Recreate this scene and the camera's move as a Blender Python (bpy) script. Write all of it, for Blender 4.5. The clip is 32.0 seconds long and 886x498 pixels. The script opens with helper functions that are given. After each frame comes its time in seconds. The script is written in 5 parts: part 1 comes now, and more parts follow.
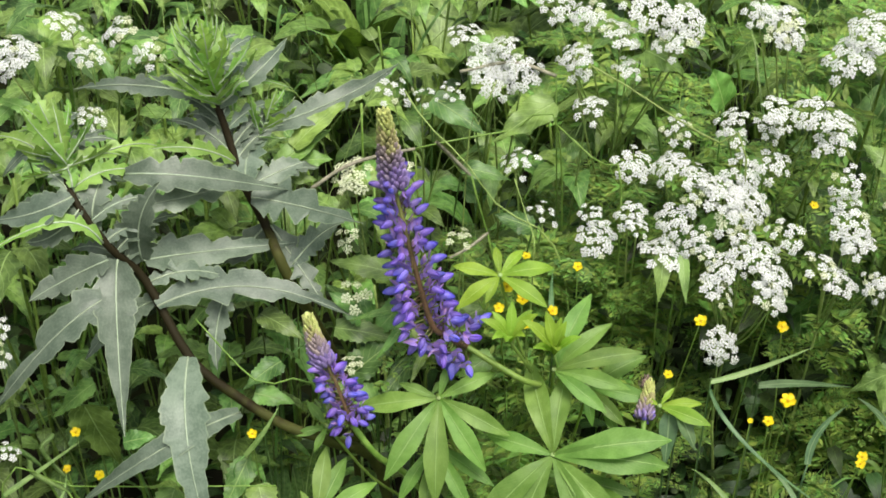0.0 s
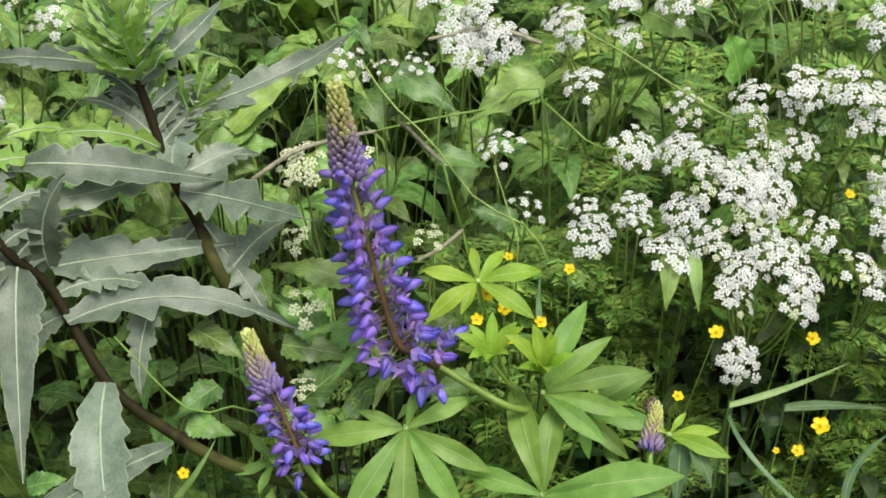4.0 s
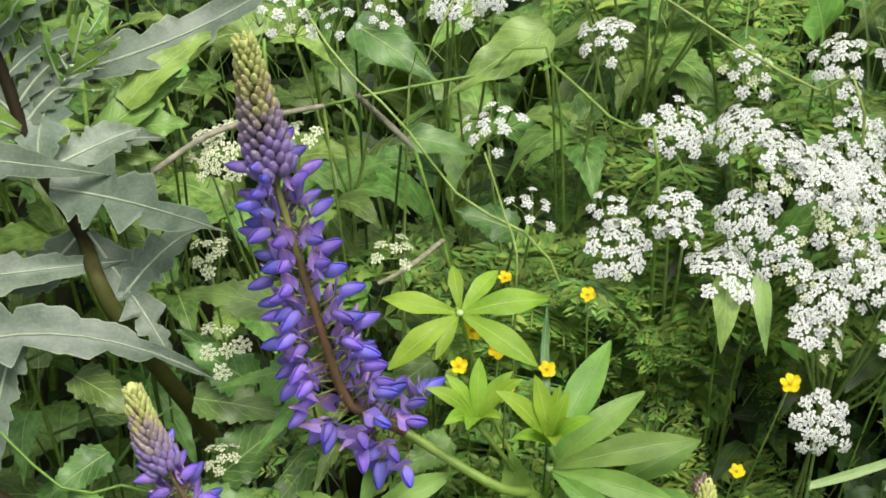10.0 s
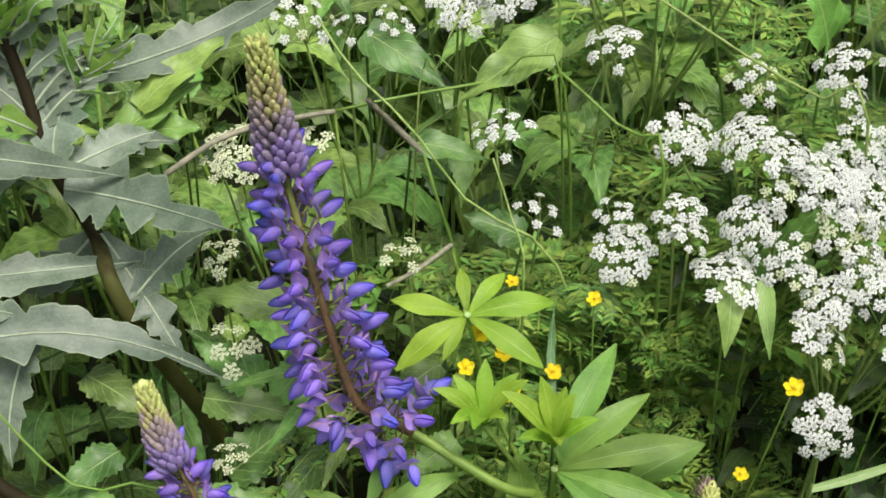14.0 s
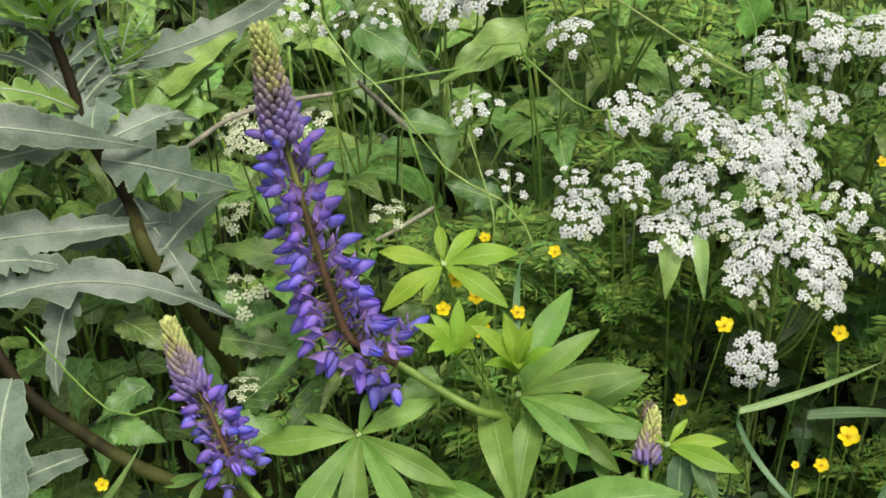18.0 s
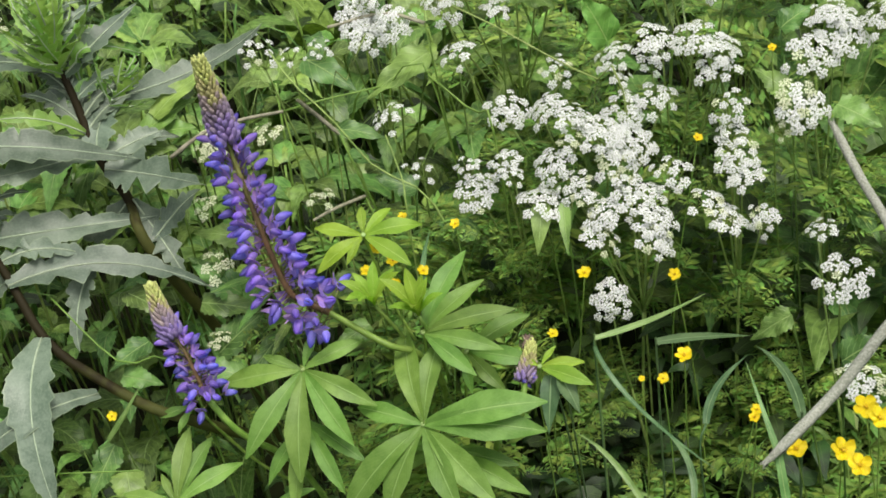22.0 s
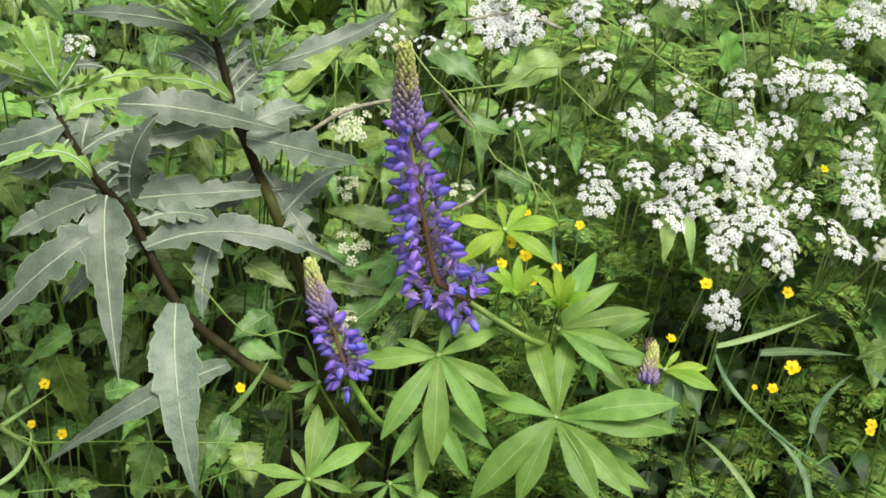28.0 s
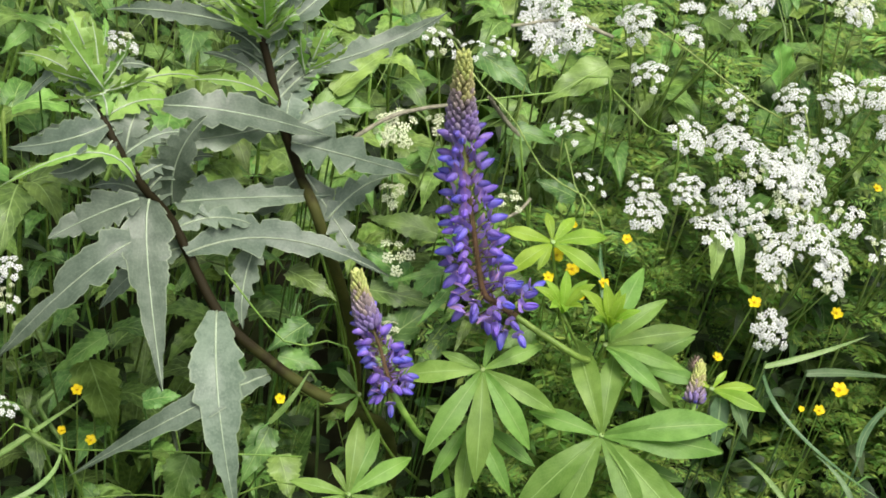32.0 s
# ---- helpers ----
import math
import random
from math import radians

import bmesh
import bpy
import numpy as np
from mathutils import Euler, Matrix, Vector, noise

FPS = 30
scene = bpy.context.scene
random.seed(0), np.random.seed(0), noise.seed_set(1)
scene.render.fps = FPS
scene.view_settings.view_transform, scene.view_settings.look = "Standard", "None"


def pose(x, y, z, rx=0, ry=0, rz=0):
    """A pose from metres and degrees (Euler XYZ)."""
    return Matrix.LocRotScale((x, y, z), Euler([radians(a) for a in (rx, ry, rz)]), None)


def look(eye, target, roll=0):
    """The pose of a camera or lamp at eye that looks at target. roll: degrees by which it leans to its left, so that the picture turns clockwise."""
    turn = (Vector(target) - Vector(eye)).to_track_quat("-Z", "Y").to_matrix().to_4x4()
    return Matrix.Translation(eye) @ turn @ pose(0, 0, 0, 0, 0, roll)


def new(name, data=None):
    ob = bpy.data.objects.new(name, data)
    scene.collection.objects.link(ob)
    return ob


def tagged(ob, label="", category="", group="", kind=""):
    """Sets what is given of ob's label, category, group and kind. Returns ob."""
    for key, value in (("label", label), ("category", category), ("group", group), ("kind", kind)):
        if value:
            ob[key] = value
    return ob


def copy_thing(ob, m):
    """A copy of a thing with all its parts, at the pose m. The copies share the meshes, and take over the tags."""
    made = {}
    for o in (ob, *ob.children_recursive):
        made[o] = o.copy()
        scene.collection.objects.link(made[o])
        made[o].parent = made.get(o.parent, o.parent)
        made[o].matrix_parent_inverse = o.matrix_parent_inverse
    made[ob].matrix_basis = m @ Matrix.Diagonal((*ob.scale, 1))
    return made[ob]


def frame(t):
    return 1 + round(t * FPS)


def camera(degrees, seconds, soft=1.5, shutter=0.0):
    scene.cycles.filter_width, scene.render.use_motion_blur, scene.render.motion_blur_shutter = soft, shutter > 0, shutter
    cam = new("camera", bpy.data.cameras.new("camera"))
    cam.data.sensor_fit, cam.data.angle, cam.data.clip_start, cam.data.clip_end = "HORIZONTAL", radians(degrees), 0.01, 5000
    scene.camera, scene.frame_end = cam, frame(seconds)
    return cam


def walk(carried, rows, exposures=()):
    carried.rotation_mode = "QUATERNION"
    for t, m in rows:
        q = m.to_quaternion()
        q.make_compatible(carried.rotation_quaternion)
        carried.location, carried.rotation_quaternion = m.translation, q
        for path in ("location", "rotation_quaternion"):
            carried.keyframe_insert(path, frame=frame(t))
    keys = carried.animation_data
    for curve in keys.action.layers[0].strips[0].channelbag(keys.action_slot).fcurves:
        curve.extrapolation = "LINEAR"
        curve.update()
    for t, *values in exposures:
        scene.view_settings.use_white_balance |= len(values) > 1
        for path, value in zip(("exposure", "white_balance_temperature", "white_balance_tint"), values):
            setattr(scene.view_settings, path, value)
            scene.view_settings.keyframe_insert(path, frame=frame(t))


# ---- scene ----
cam = camera(30.0, 32.0, soft=1.7)
PATH = [
    (0, look((0.0451, -1.4110, 1.6285), (0.0691, -0.2079, 0.7329), 0.70)),
    (0.5, look((0.0263, -1.4005, 1.6129), (0.0638, -0.1957, 0.7201), 1.17)),
    (1, look((0.0197, -1.3638, 1.6160), (0.0641, -0.1732, 0.7047), 1.21)),
    (1.5, look((0.0076, -1.3049, 1.6168), (0.0678, -0.1349, 0.6802), 1.53)),
    (2, look((0.0306, -1.2852, 1.6086), (0.0772, -0.1188, 0.6666), 0.77)),
    (2.5, look((0.0577, -1.2950, 1.5697), (0.0910, -0.1095, 0.6512), 0.20)),
    (3, look((0.0686, -1.2961, 1.5296), (0.0956, -0.0926, 0.6347), 0.27)),
    (3.5, look((0.0578, -1.2406, 1.5054), (0.0999, -0.0439, 0.6021), 0.88)),
    (4, look((0.0560, -1.1818, 1.4730), (0.1036, 0.0137, 0.5683), 0.85)),
    (4.5, look((0.0570, -1.1185, 1.4172), (0.1084, 0.0851, 0.5235), 1.01)),
    (6.5, look((0.0655, -1.0164, 1.3468), (0.1180, 0.1897, 0.4566), 1.33)),
    (7, look((0.0751, -0.9688, 1.3343), (0.1189, 0.2269, 0.4296), 1.04)),
    (7.5, look((0.0920, -0.9152, 1.3045), (0.1232, 0.2758, 0.3931), 0.49)),
    (8, look((0.1057, -0.8728, 1.2734), (0.1263, 0.3098, 0.3508), 0.12)),
    (8.5, look((0.1098, -0.8477, 1.2616), (0.1293, 0.3313, 0.3345), 0.19)),
    (9, look((0.1141, -0.8418, 1.2559), (0.1280, 0.3350, 0.3258), 0.06)),
    (9.5, look((0.1132, -0.8392, 1.2595), (0.1278, 0.3353, 0.3266), -0.03)),
    (10, look((0.1157, -0.8458, 1.2554), (0.1243, 0.3355, 0.3310), -0.27)),
    (10.5, look((0.1253, -0.8388, 1.2650), (0.1197, 0.3320, 0.3272), -0.73)),
    (11, look((0.1134, -0.8488, 1.2625), (0.1194, 0.3293, 0.3339), -0.22)),
    (11.5, look((0.1048, -0.8668, 1.2466), (0.1205, 0.3290, 0.3411), 0.21)),
    (12, look((0.1000, -0.8622, 1.2483), (0.1202, 0.3294, 0.3375), 0.53)),
    (12.5, look((0.0981, -0.8560, 1.2540), (0.1194, 0.3330, 0.3398), 0.45)),
    (13, look((0.1083, -0.8577, 1.2526), (0.1157, 0.3359, 0.3442), -0.06)),
    (13.5, look((0.1193, -0.8617, 1.2510), (0.1173, 0.3341, 0.3454), -0.24)),
    (15.5, look((0.0993, -0.8903, 1.2615), (0.1155, 0.3072, 0.3582), 0.78)),
    (16, look((0.0926, -0.9058, 1.2674), (0.1170, 0.2922, 0.3650), 1.07)),
    (16.5, look((0.0918, -0.9287, 1.2803), (0.1136, 0.2647, 0.3718), 1.10)),
    (17, look((0.1007, -0.9521, 1.2977), (0.1175, 0.2372, 0.3838), 0.62)),
    (17.5, look((0.1288, -0.9969, 1.3081), (0.1214, 0.2062, 0.4123), -0.53)),
    (18, look((0.1654, -1.0421, 1.3209), (0.1245, 0.1680, 0.4355), -1.57)),
    (18.5, look((0.2106, -1.0977, 1.3388), (0.1399, 0.1213, 0.4676), -3.09)),
    (19, look((0.2298, -1.1530, 1.3675), (0.1510, 0.0718, 0.5052), -3.22)),
    (19.5, look((0.2784, -1.1959, 1.3677), (0.1691, 0.0368, 0.5202), -4.86)),
    (20, look((0.3344, -1.2623, 1.3962), (0.1880, -0.0279, 0.5566), -6.23)),
    (20.5, look((0.3947, -1.3221, 1.4002), (0.2062, -0.0791, 0.5821), -8.09)),
    (21, look((0.4187, -1.3801, 1.4299), (0.2249, -0.1367, 0.6134), -8.49)),
    (21.5, look((0.4172, -1.3792, 1.4380), (0.2234, -0.1394, 0.6163), -8.40)),
    (22, look((0.4094, -1.3765, 1.4395), (0.2206, -0.1365, 0.6170), -8.06)),
    (22.5, look((0.4090, -1.3727, 1.4393), (0.2192, -0.1340, 0.6149), -8.00)),
    (23, look((0.4091, -1.3704, 1.4383), (0.2171, -0.1329, 0.6125), -7.99)),
    (23.5, look((0.4055, -1.3666, 1.4382), (0.2140, -0.1303, 0.6107), -8.01)),
    (24, look((0.3952, -1.3732, 1.4390), (0.2066, -0.1354, 0.6130), -7.69)),
    (24.5, look((0.3740, -1.3844, 1.4396), (0.1964, -0.1441, 0.6150), -6.89)),
    (25, look((0.3264, -1.3971, 1.4486), (0.1847, -0.1536, 0.6217), -5.19)),
    (25.5, look((0.2700, -1.4005, 1.4811), (0.1652, -0.1683, 0.6321), -3.49)),
    (27.5, look((-0.0708, -1.3923, 1.5107), (0.0764, -0.1773, 0.6435), 5.22)),
    (28, look((-0.1283, -1.3975, 1.5000), (0.0532, -0.1785, 0.6449), 6.81)),
    (28.5, look((-0.1641, -1.3837, 1.4984), (0.0358, -0.1702, 0.6397), 7.71)),
    (29, look((-0.1803, -1.3662, 1.4967), (0.0256, -0.1579, 0.6322), 8.12)),
    (29.5, look((-0.1993, -1.3503, 1.4933), (0.0159, -0.1457, 0.6258), 8.88)),
    (30, look((-0.2142, -1.3473, 1.4896), (0.0074, -0.1412, 0.6257), 9.40)),
    (30.5, look((-0.2260, -1.3521, 1.4830), (0.0033, -0.1427, 0.6258), 9.81)),
    (31, look((-0.2203, -1.3483, 1.4874), (0.0054, -0.1415, 0.6256), 9.64)),
    (31.5, look((-0.2128, -1.3439, 1.4833), (0.0052, -0.1395, 0.6163), 9.12)),
    (32, look((-0.2032, -1.3423, 1.4925), (0.0103, -0.1358, 0.6271), 9.15)),
]
walk(cam, PATH, [(0, 0.57), (2, 0.62), (4, 0.5), (9, 0.55), (13, 0.54), (16, 0.5), (17.5, 0.36), (20, 0.42), (24, 0.38), (26.5, 0.54), (28, 0.64), (32, 0.63)])

# ---- sky, sun ----
world = bpy.data.worlds.new("overcast_sky")
scene.world = world
world.use_nodes = True
wn = world.node_tree
wn.nodes.clear()
sky = wn.nodes.new("ShaderNodeTexSky")
sky.sky_type, sky.sun_disc = "NISHITA", False
sky.sun_elevation, sky.sun_rotation = radians(70), radians(146)
sky.air_density, sky.dust_density = 1.0, 4.0
hsv = wn.nodes.new("ShaderNodeHueSaturation")
hsv.inputs["Saturation"].default_value = 0.22
bg = wn.nodes.new("ShaderNodeBackground")
bg.inputs["Strength"].default_value = 0.115
wout = wn.nodes.new("ShaderNodeOutputWorld")
wn.links.new(sky.outputs[0], hsv.inputs["Color"])
wn.links.new(hsv.outputs[0], bg.inputs["Color"])
wn.links.new(bg.outputs[0], wout.inputs["Surface"])
sun = new("sun", bpy.data.lights.new("sun", "SUN"))
sun.data.energy, sun.data.angle, sun.data.color = 2.4, radians(24), (1.0, 0.93, 0.83)
sun.matrix_world = look((0.5, -0.75, 2.6), (0, 0, 0))

# ---- materials ----


def rgb(r, g, b):
    """Linear colour from 0-255 screen values."""
    f = lambda c: (c / 255 / 12.92) if c <= 10 else ((c / 255 + 0.055) / 1.055) ** 2.4
    return (f(r), f(g), f(b), 1.0)


class Nodes:
    def __init__(self, name):
        self.m = bpy.data.materials.new(name)
        self.m.use_nodes = True
        self.t = self.m.node_tree
        self.t.nodes.clear()

    def add(self, kind, **sets):
        n = self.t.nodes.new(kind)
        for k, v in sets.items():
            n.inputs[k.replace("_", " ")].default_value = v
        return n

    def link(self, a, b):
        self.t.links.new(a, b)

    def math(self, op, a, b=None):
        n = self.t.nodes.new("ShaderNodeMath")
        n.operation = op
        for i, v in enumerate((a, b)):
            if v is None:
                continue
            if isinstance(v, (int, float)):
                n.inputs[i].default_value = v
            else:
                self.link(v, n.inputs[i])
        return n.outputs[0]

    def ramp(self, v, a, b, lo=0.0, hi=1.0):
        n = self.t.nodes.new("ShaderNodeMapRange")
        n.interpolation_type = "SMOOTHSTEP"
        for i, x in zip((1, 2, 3, 4), (a, b, lo, hi)):
            n.inputs[i].default_value = x
        self.link(v, n.inputs[0])
        return n.outputs[0]

    def mix(self, f, a, b, kind="MIX"):
        n = self.t.nodes.new("ShaderNodeMix")
        n.data_type, n.blend_type = "RGBA", kind
        for i, v in ((0, f), (6, a), (7, b)):
            if isinstance(v, (int, float, tuple)):
                n.inputs[i].default_value = v
            else:
                self.link(v, n.inputs[i])
        return n.outputs[2]

    def noise(self, scale, detail=3.0, vector=None):
        n = self.add("ShaderNodeTexNoise", Scale=scale, Detail=detail)
        self.link(vector or self.add("ShaderNodeTexCoord").outputs["Object"], n.inputs["Vector"])
        return n.outputs["Fac"]

    def vary(self, colour, amount, random_out):
        h = self.add("ShaderNodeHueSaturation")
        self.link(colour, h.inputs["Color"])
        self.link(self.ramp(random_out, 0, 1, 1 - amount, 1 + amount), h.inputs["Value"])
        self.link(self.ramp(self.math("FRACT", self.math("MULTIPLY", random_out, 7.31)), 0, 1, 0.5 - amount * 0.07, 0.5 + amount * 0.07), h.inputs["Hue"])
        return h.outputs[0]

    def finish(self, colour, rough=0.5, trans=0.0, bump=None, depth=0.001, spec=0.4, tcol=None):
        p = self.add("ShaderNodeBsdfPrincipled", Roughness=rough)
        p.inputs["Specular IOR Level"].default_value = spec
        self.link(colour, p.inputs["Base Color"])
        if bump is not None:
            b = self.add("ShaderNodeBump", Strength=0.6, Distance=depth)
            self.link(bump, b.inputs["Height"])
            self.link(b.outputs[0], p.inputs["Normal"])
        o = self.add("ShaderNodeOutputMaterial")
        if trans:
            tr = self.add("ShaderNodeBsdfTranslucent")
            self.link(self.mix(1.0, colour, tcol or (1.25, 1.35, 0.55, 1), "MULTIPLY"), tr.inputs[0])
            s = self.add("ShaderNodeMixShader")
            s.inputs[0].default_value = trans
            self.link(p.outputs[0], s.inputs[1])
            self.link(tr.outputs[0], s.inputs[2])
            self.link(s.outputs[0], o.inputs[0])
        else:
            self.link(p.outputs[0], o.inputs[0])
        return self.m


def leaf_material(name, dark, light, rib, rib_width=0.06, veins=9, slant=0.5, vein=0.35, trans=0.3, rough=0.45, vary=0.18, island=False, spec=0.4, edge=None):
    k = Nodes(name)
    uv = k.add("ShaderNodeUVMap")
    sep = k.add("ShaderNodeSeparateXYZ")
    k.link(uv.outputs[0], sep.inputs[0])
    a = k.math("MULTIPLY", k.math("ABSOLUTE", k.math("SUBTRACT", sep.outputs[0], 0.5)), 2.0)
    big, fine = k.noise(55, 3), k.noise(420, 2)
    c = k.mix(k.ramp(big, 0.3, 0.7), dark, light)
    c = k.mix(k.math("MULTIPLY", k.ramp(fine, 0.35, 0.75), 0.12), c, rib)
    rnd = k.add("ShaderNodeNewGeometry").outputs["Random Per Island"] if island else k.add("ShaderNodeObjectInfo").outputs["Random"]
    c = k.vary(c, vary, rnd)
    height = k.math("MULTIPLY", fine, 0.3)
    if veins:
        w = k.math("FRACT", k.math("MULTIPLY", k.math("SUBTRACT", sep.outputs[1], k.math("MULTIPLY", a, slant / veins * 3)), float(veins)))
        line = k.ramp(k.math("ABSOLUTE", k.math("SUBTRACT", w, 0.5)), 0.0, 0.11, 1.0, 0.0)
        c = k.mix(k.math("MULTIPLY", line, vein), c, rib)
        height = k.math("SUBTRACT", height, k.math("MULTIPLY", line, min(0.5, vein)))
    r = k.ramp(a, rib_width * 0.35, rib_width, 1.0, 0.0)
    c = k.mix(k.math("MULTIPLY", r, 0.85), c, rib)
    if edge:
        c = k.mix(k.math("MULTIPLY", k.ramp(a, 0.9, 1.0), 0.5), c, edge)
    height = k.math("ADD", height, r)
    return k.finish(c, rough, trans, height, 0.0008, spec)


def plain_material(name, dark, light, scale=60, rough=0.5, trans=0.0, vary=0.12, spec=0.35, along=None, tcol=None):
    """Mottled colour; along: a second colour towards the far end of the piece."""
    k = Nodes(name)
    big, fine = k.noise(scale, 3), k.noise(scale * 7, 2)
    c = k.mix(k.ramp(big, 0.3, 0.7), dark, light)
    if along:
        uv = k.add("ShaderNodeUVMap")
        sep = k.add("ShaderNodeSeparateXYZ")
        k.link(uv.outputs[0], sep.inputs[0])
        c = k.mix(k.ramp(k.math("ADD", sep.outputs[1], k.math("MULTIPLY", k.math("SUBTRACT", big, 0.5), 0.4)), along[1], along[2]), c, along[0])
    c = k.vary(c, vary, k.add("ShaderNodeObjectInfo").outputs["Random"])
    return k.finish(c, rough, trans, fine, 0.0006, spec, tcol)


M_LUPIN = leaf_material("lupin_leaf", rgb(98, 136, 50), rgb(120, 156, 70), rgb(152, 182, 110), 0.05, 15, 1.5, 0.14, 0.26, 0.5, 0.16, spec=0.42)
M_LUPIN_DARK = leaf_material("lupin_leaf_mature", rgb(88, 124, 46), rgb(110, 146, 62), rgb(142, 172, 100), 0.05, 15, 1.5, 0.14, 0.24, 0.5, 0.18, spec=0.42)
M_LUPIN_YOUNG = leaf_material("lupin_leaf_young", rgb(122, 158, 42), rgb(146, 180, 64), rgb(172, 202, 104), 0.05, 11, 1.4, 0.1, 0.34, 0.45, 0.14, spec=0.3)
M_THISTLE = leaf_material("thistle_leaf", rgb(82, 99, 82), rgb(110, 125, 108), rgb(172, 186, 164), 0.035, 9, 1.6, 0.07, 0.14, 0.42, 0.22, edge=rgb(156, 172, 138))
M_THISTLE_GREEN = leaf_material("thistle_leaf_young", rgb(106, 148, 56), rgb(136, 174, 84), rgb(180, 204, 142), 0.05, 9, 1.6, 0.08, 0.24, 0.4, edge=rgb(164, 194, 114))
M_NETTLE = leaf_material("toothed_leaf", rgb(66, 97, 39), rgb(106, 140, 68), rgb(150, 176, 108), 0.05, 7, 0.7, 0.4, 0.12, 0.44, 0.32, spec=0.45)
M_ELDER = leaf_material("soft_leaf", rgb(78, 112, 41), rgb(118, 154, 71), rgb(156, 184, 110), 0.05, 7, 0.7, 0.34, 0.14, 0.44, 0.3, spec=0.45)
M_FERNY = leaf_material("feathery_leaf", rgb(84, 116, 46), rgb(128, 160, 74), rgb(140, 170, 92), 0.03, 0, 1, 0, 0.24, 0.45, 0.38, island=True)
M_GRASS = leaf_material("grass_blade", rgb(88, 126, 60), rgb(122, 156, 88), rgb(148, 176, 110), 0.1, 0, 1, 0, 0.3, 0.42, 0.28, island=True)
# leaf green darkened: the shade in the gaps is put into the colour
M_UNDER_SHADED = leaf_material("undergrowth_leaf", rgb(26, 42, 18), rgb(50, 76, 32), rgb(80, 106, 52), 0.05, 6, 1.4, 0.3, 0.16, 0.5, 0.32, island=True)
M_STEM = plain_material("green_stem", rgb(100, 132, 52), rgb(126, 154, 72), 90, 0.45)
M_PARSLEY_STEM = plain_material("pale_green_stem", rgb(110, 134, 64), rgb(144, 166, 94), 80, 0.5)
M_LUPIN_STEM = plain_material("lupin_flower_stem", rgb(92, 78, 50), rgb(112, 88, 62), 90, 0.5, along=(rgb(128, 142, 74), 0.35, 0.75))
M_THISTLE_STEM = plain_material("thistle_stem", rgb(62, 66, 30), rgb(76, 78, 38), 60, 0.65, spec=0.15, along=(rgb(36, 31, 16), 0.3, 0.48))
M_WING = plain_material("lupin_wing_petal", rgb(134, 116, 214), rgb(162, 144, 232), 220, 0.33, 0.24, 0.24, along=(rgb(112, 96, 208), 0.4, 1.0), tcol=(1.05, 0.95, 1.2, 1))
M_WING_YOUNG = plain_material("lupin_young_wing_petal", rgb(146, 122, 198), rgb(172, 150, 216), 220, 0.36, 0.2, 0.18, along=(rgb(130, 110, 204), 0.3, 0.9), tcol=(1.05, 0.95, 1.15, 1))
M_BANNER = plain_material("lupin_banner_petal", rgb(146, 122, 214), rgb(172, 148, 224), 160, 0.42, 0.2, 0.2, along=(rgb(210, 168, 212), 0.5, 1.0), tcol=(1.05, 0.95, 1.1, 1))
M_BUD_PURPLE = plain_material("purple_bud", rgb(124, 106, 164), rgb(154, 136, 184), 160, 0.5, 0.1, 0.14, tcol=(1, .95, 1.1, 1))
M_BUD_MAUVE = plain_material("mauve_bud", rgb(150, 134, 140), rgb(172, 158, 152), 160, 0.55, 0.1, 0.12)
M_BUD_GREEN = plain_material("green_bud", rgb(178, 186, 104), rgb(204, 210, 136), 160, 0.55, 0.12, 0.1)
M_WHITE = plain_material("white_petal", rgb(221, 225, 223), rgb(238, 240, 238), 300, 0.55, 0.15, 0.05, tcol=(1, 1, 0.97, 1))
M_CREAM = plain_material("greenish_white_petal", rgb(216, 224, 184), rgb(234, 238, 212), 300, 0.55, 0.15, 0.08)
M_YELLOW = plain_material("buttercup_petal", rgb(228, 204, 12), rgb(242, 222, 28), 200, 0.3, 0.12, 0.06, spec=0.5, tcol=(1, 1, 0.5, 1))
M_STAMEN = plain_material("buttercup_centre", rgb(190, 150, 10), rgb(206, 172, 30), 600, 0.6)
M_DRY = plain_material("dry_grass", rgb(126, 126, 104), rgb(164, 160, 138), 160, 0.75)
M_GREY = plain_material("grey_seed_head", rgb(128, 132, 118), rgb(160, 162, 150), 500, 0.85)
M_SOIL = plain_material("soil", rgb(34, 30, 20), rgb(52, 60, 30), 14, 0.95)
M_BLUE_GRASS = leaf_material("blue_green_blade", rgb(74, 106, 66), rgb(104, 134, 90), rgb(134, 160, 116), 0.12, 0, 1, 0, 0.25, 0.42, 0.2)
M_PALE_BLADE = leaf_material("pale_blade", rgb(112, 146, 78), rgb(140, 168, 104), rgb(168, 190, 134), 0.1, 0, 1, 0, 0.3, 0.4, 0.1)
M_RIB = plain_material("thistle_midrib", rgb(146, 162, 132), rgb(168, 182, 156), 200, 0.5)
M_BUD_DUSK = plain_material("dusky_violet_bud", rgb(132, 116, 146), rgb(158, 144, 160), 160, 0.55, 0.1, 0.12)
M_BUD_OLIVE = plain_material("olive_bud", rgb(166, 160, 112), rgb(186, 182, 126), 160, 0.55, 0.1, 0.12)
M_CLOVER = plain_material("faded_clover", rgb(150, 124, 120), rgb(176, 156, 146), 300, 0.7)
M_HUB = plain_material("pale_leaf_hub", rgb(140, 166, 98), rgb(160, 184, 120), 300, 0.5)
M_MEADOW = leaf_material("far_meadow_leaf", rgb(60, 94, 38), rgb(96, 132, 58), rgb(118, 150, 78), 0.06, 0, 1, 0, 0.22, 0.5, 0.3, island=True)


# ---- mesh building ----
V = Vector


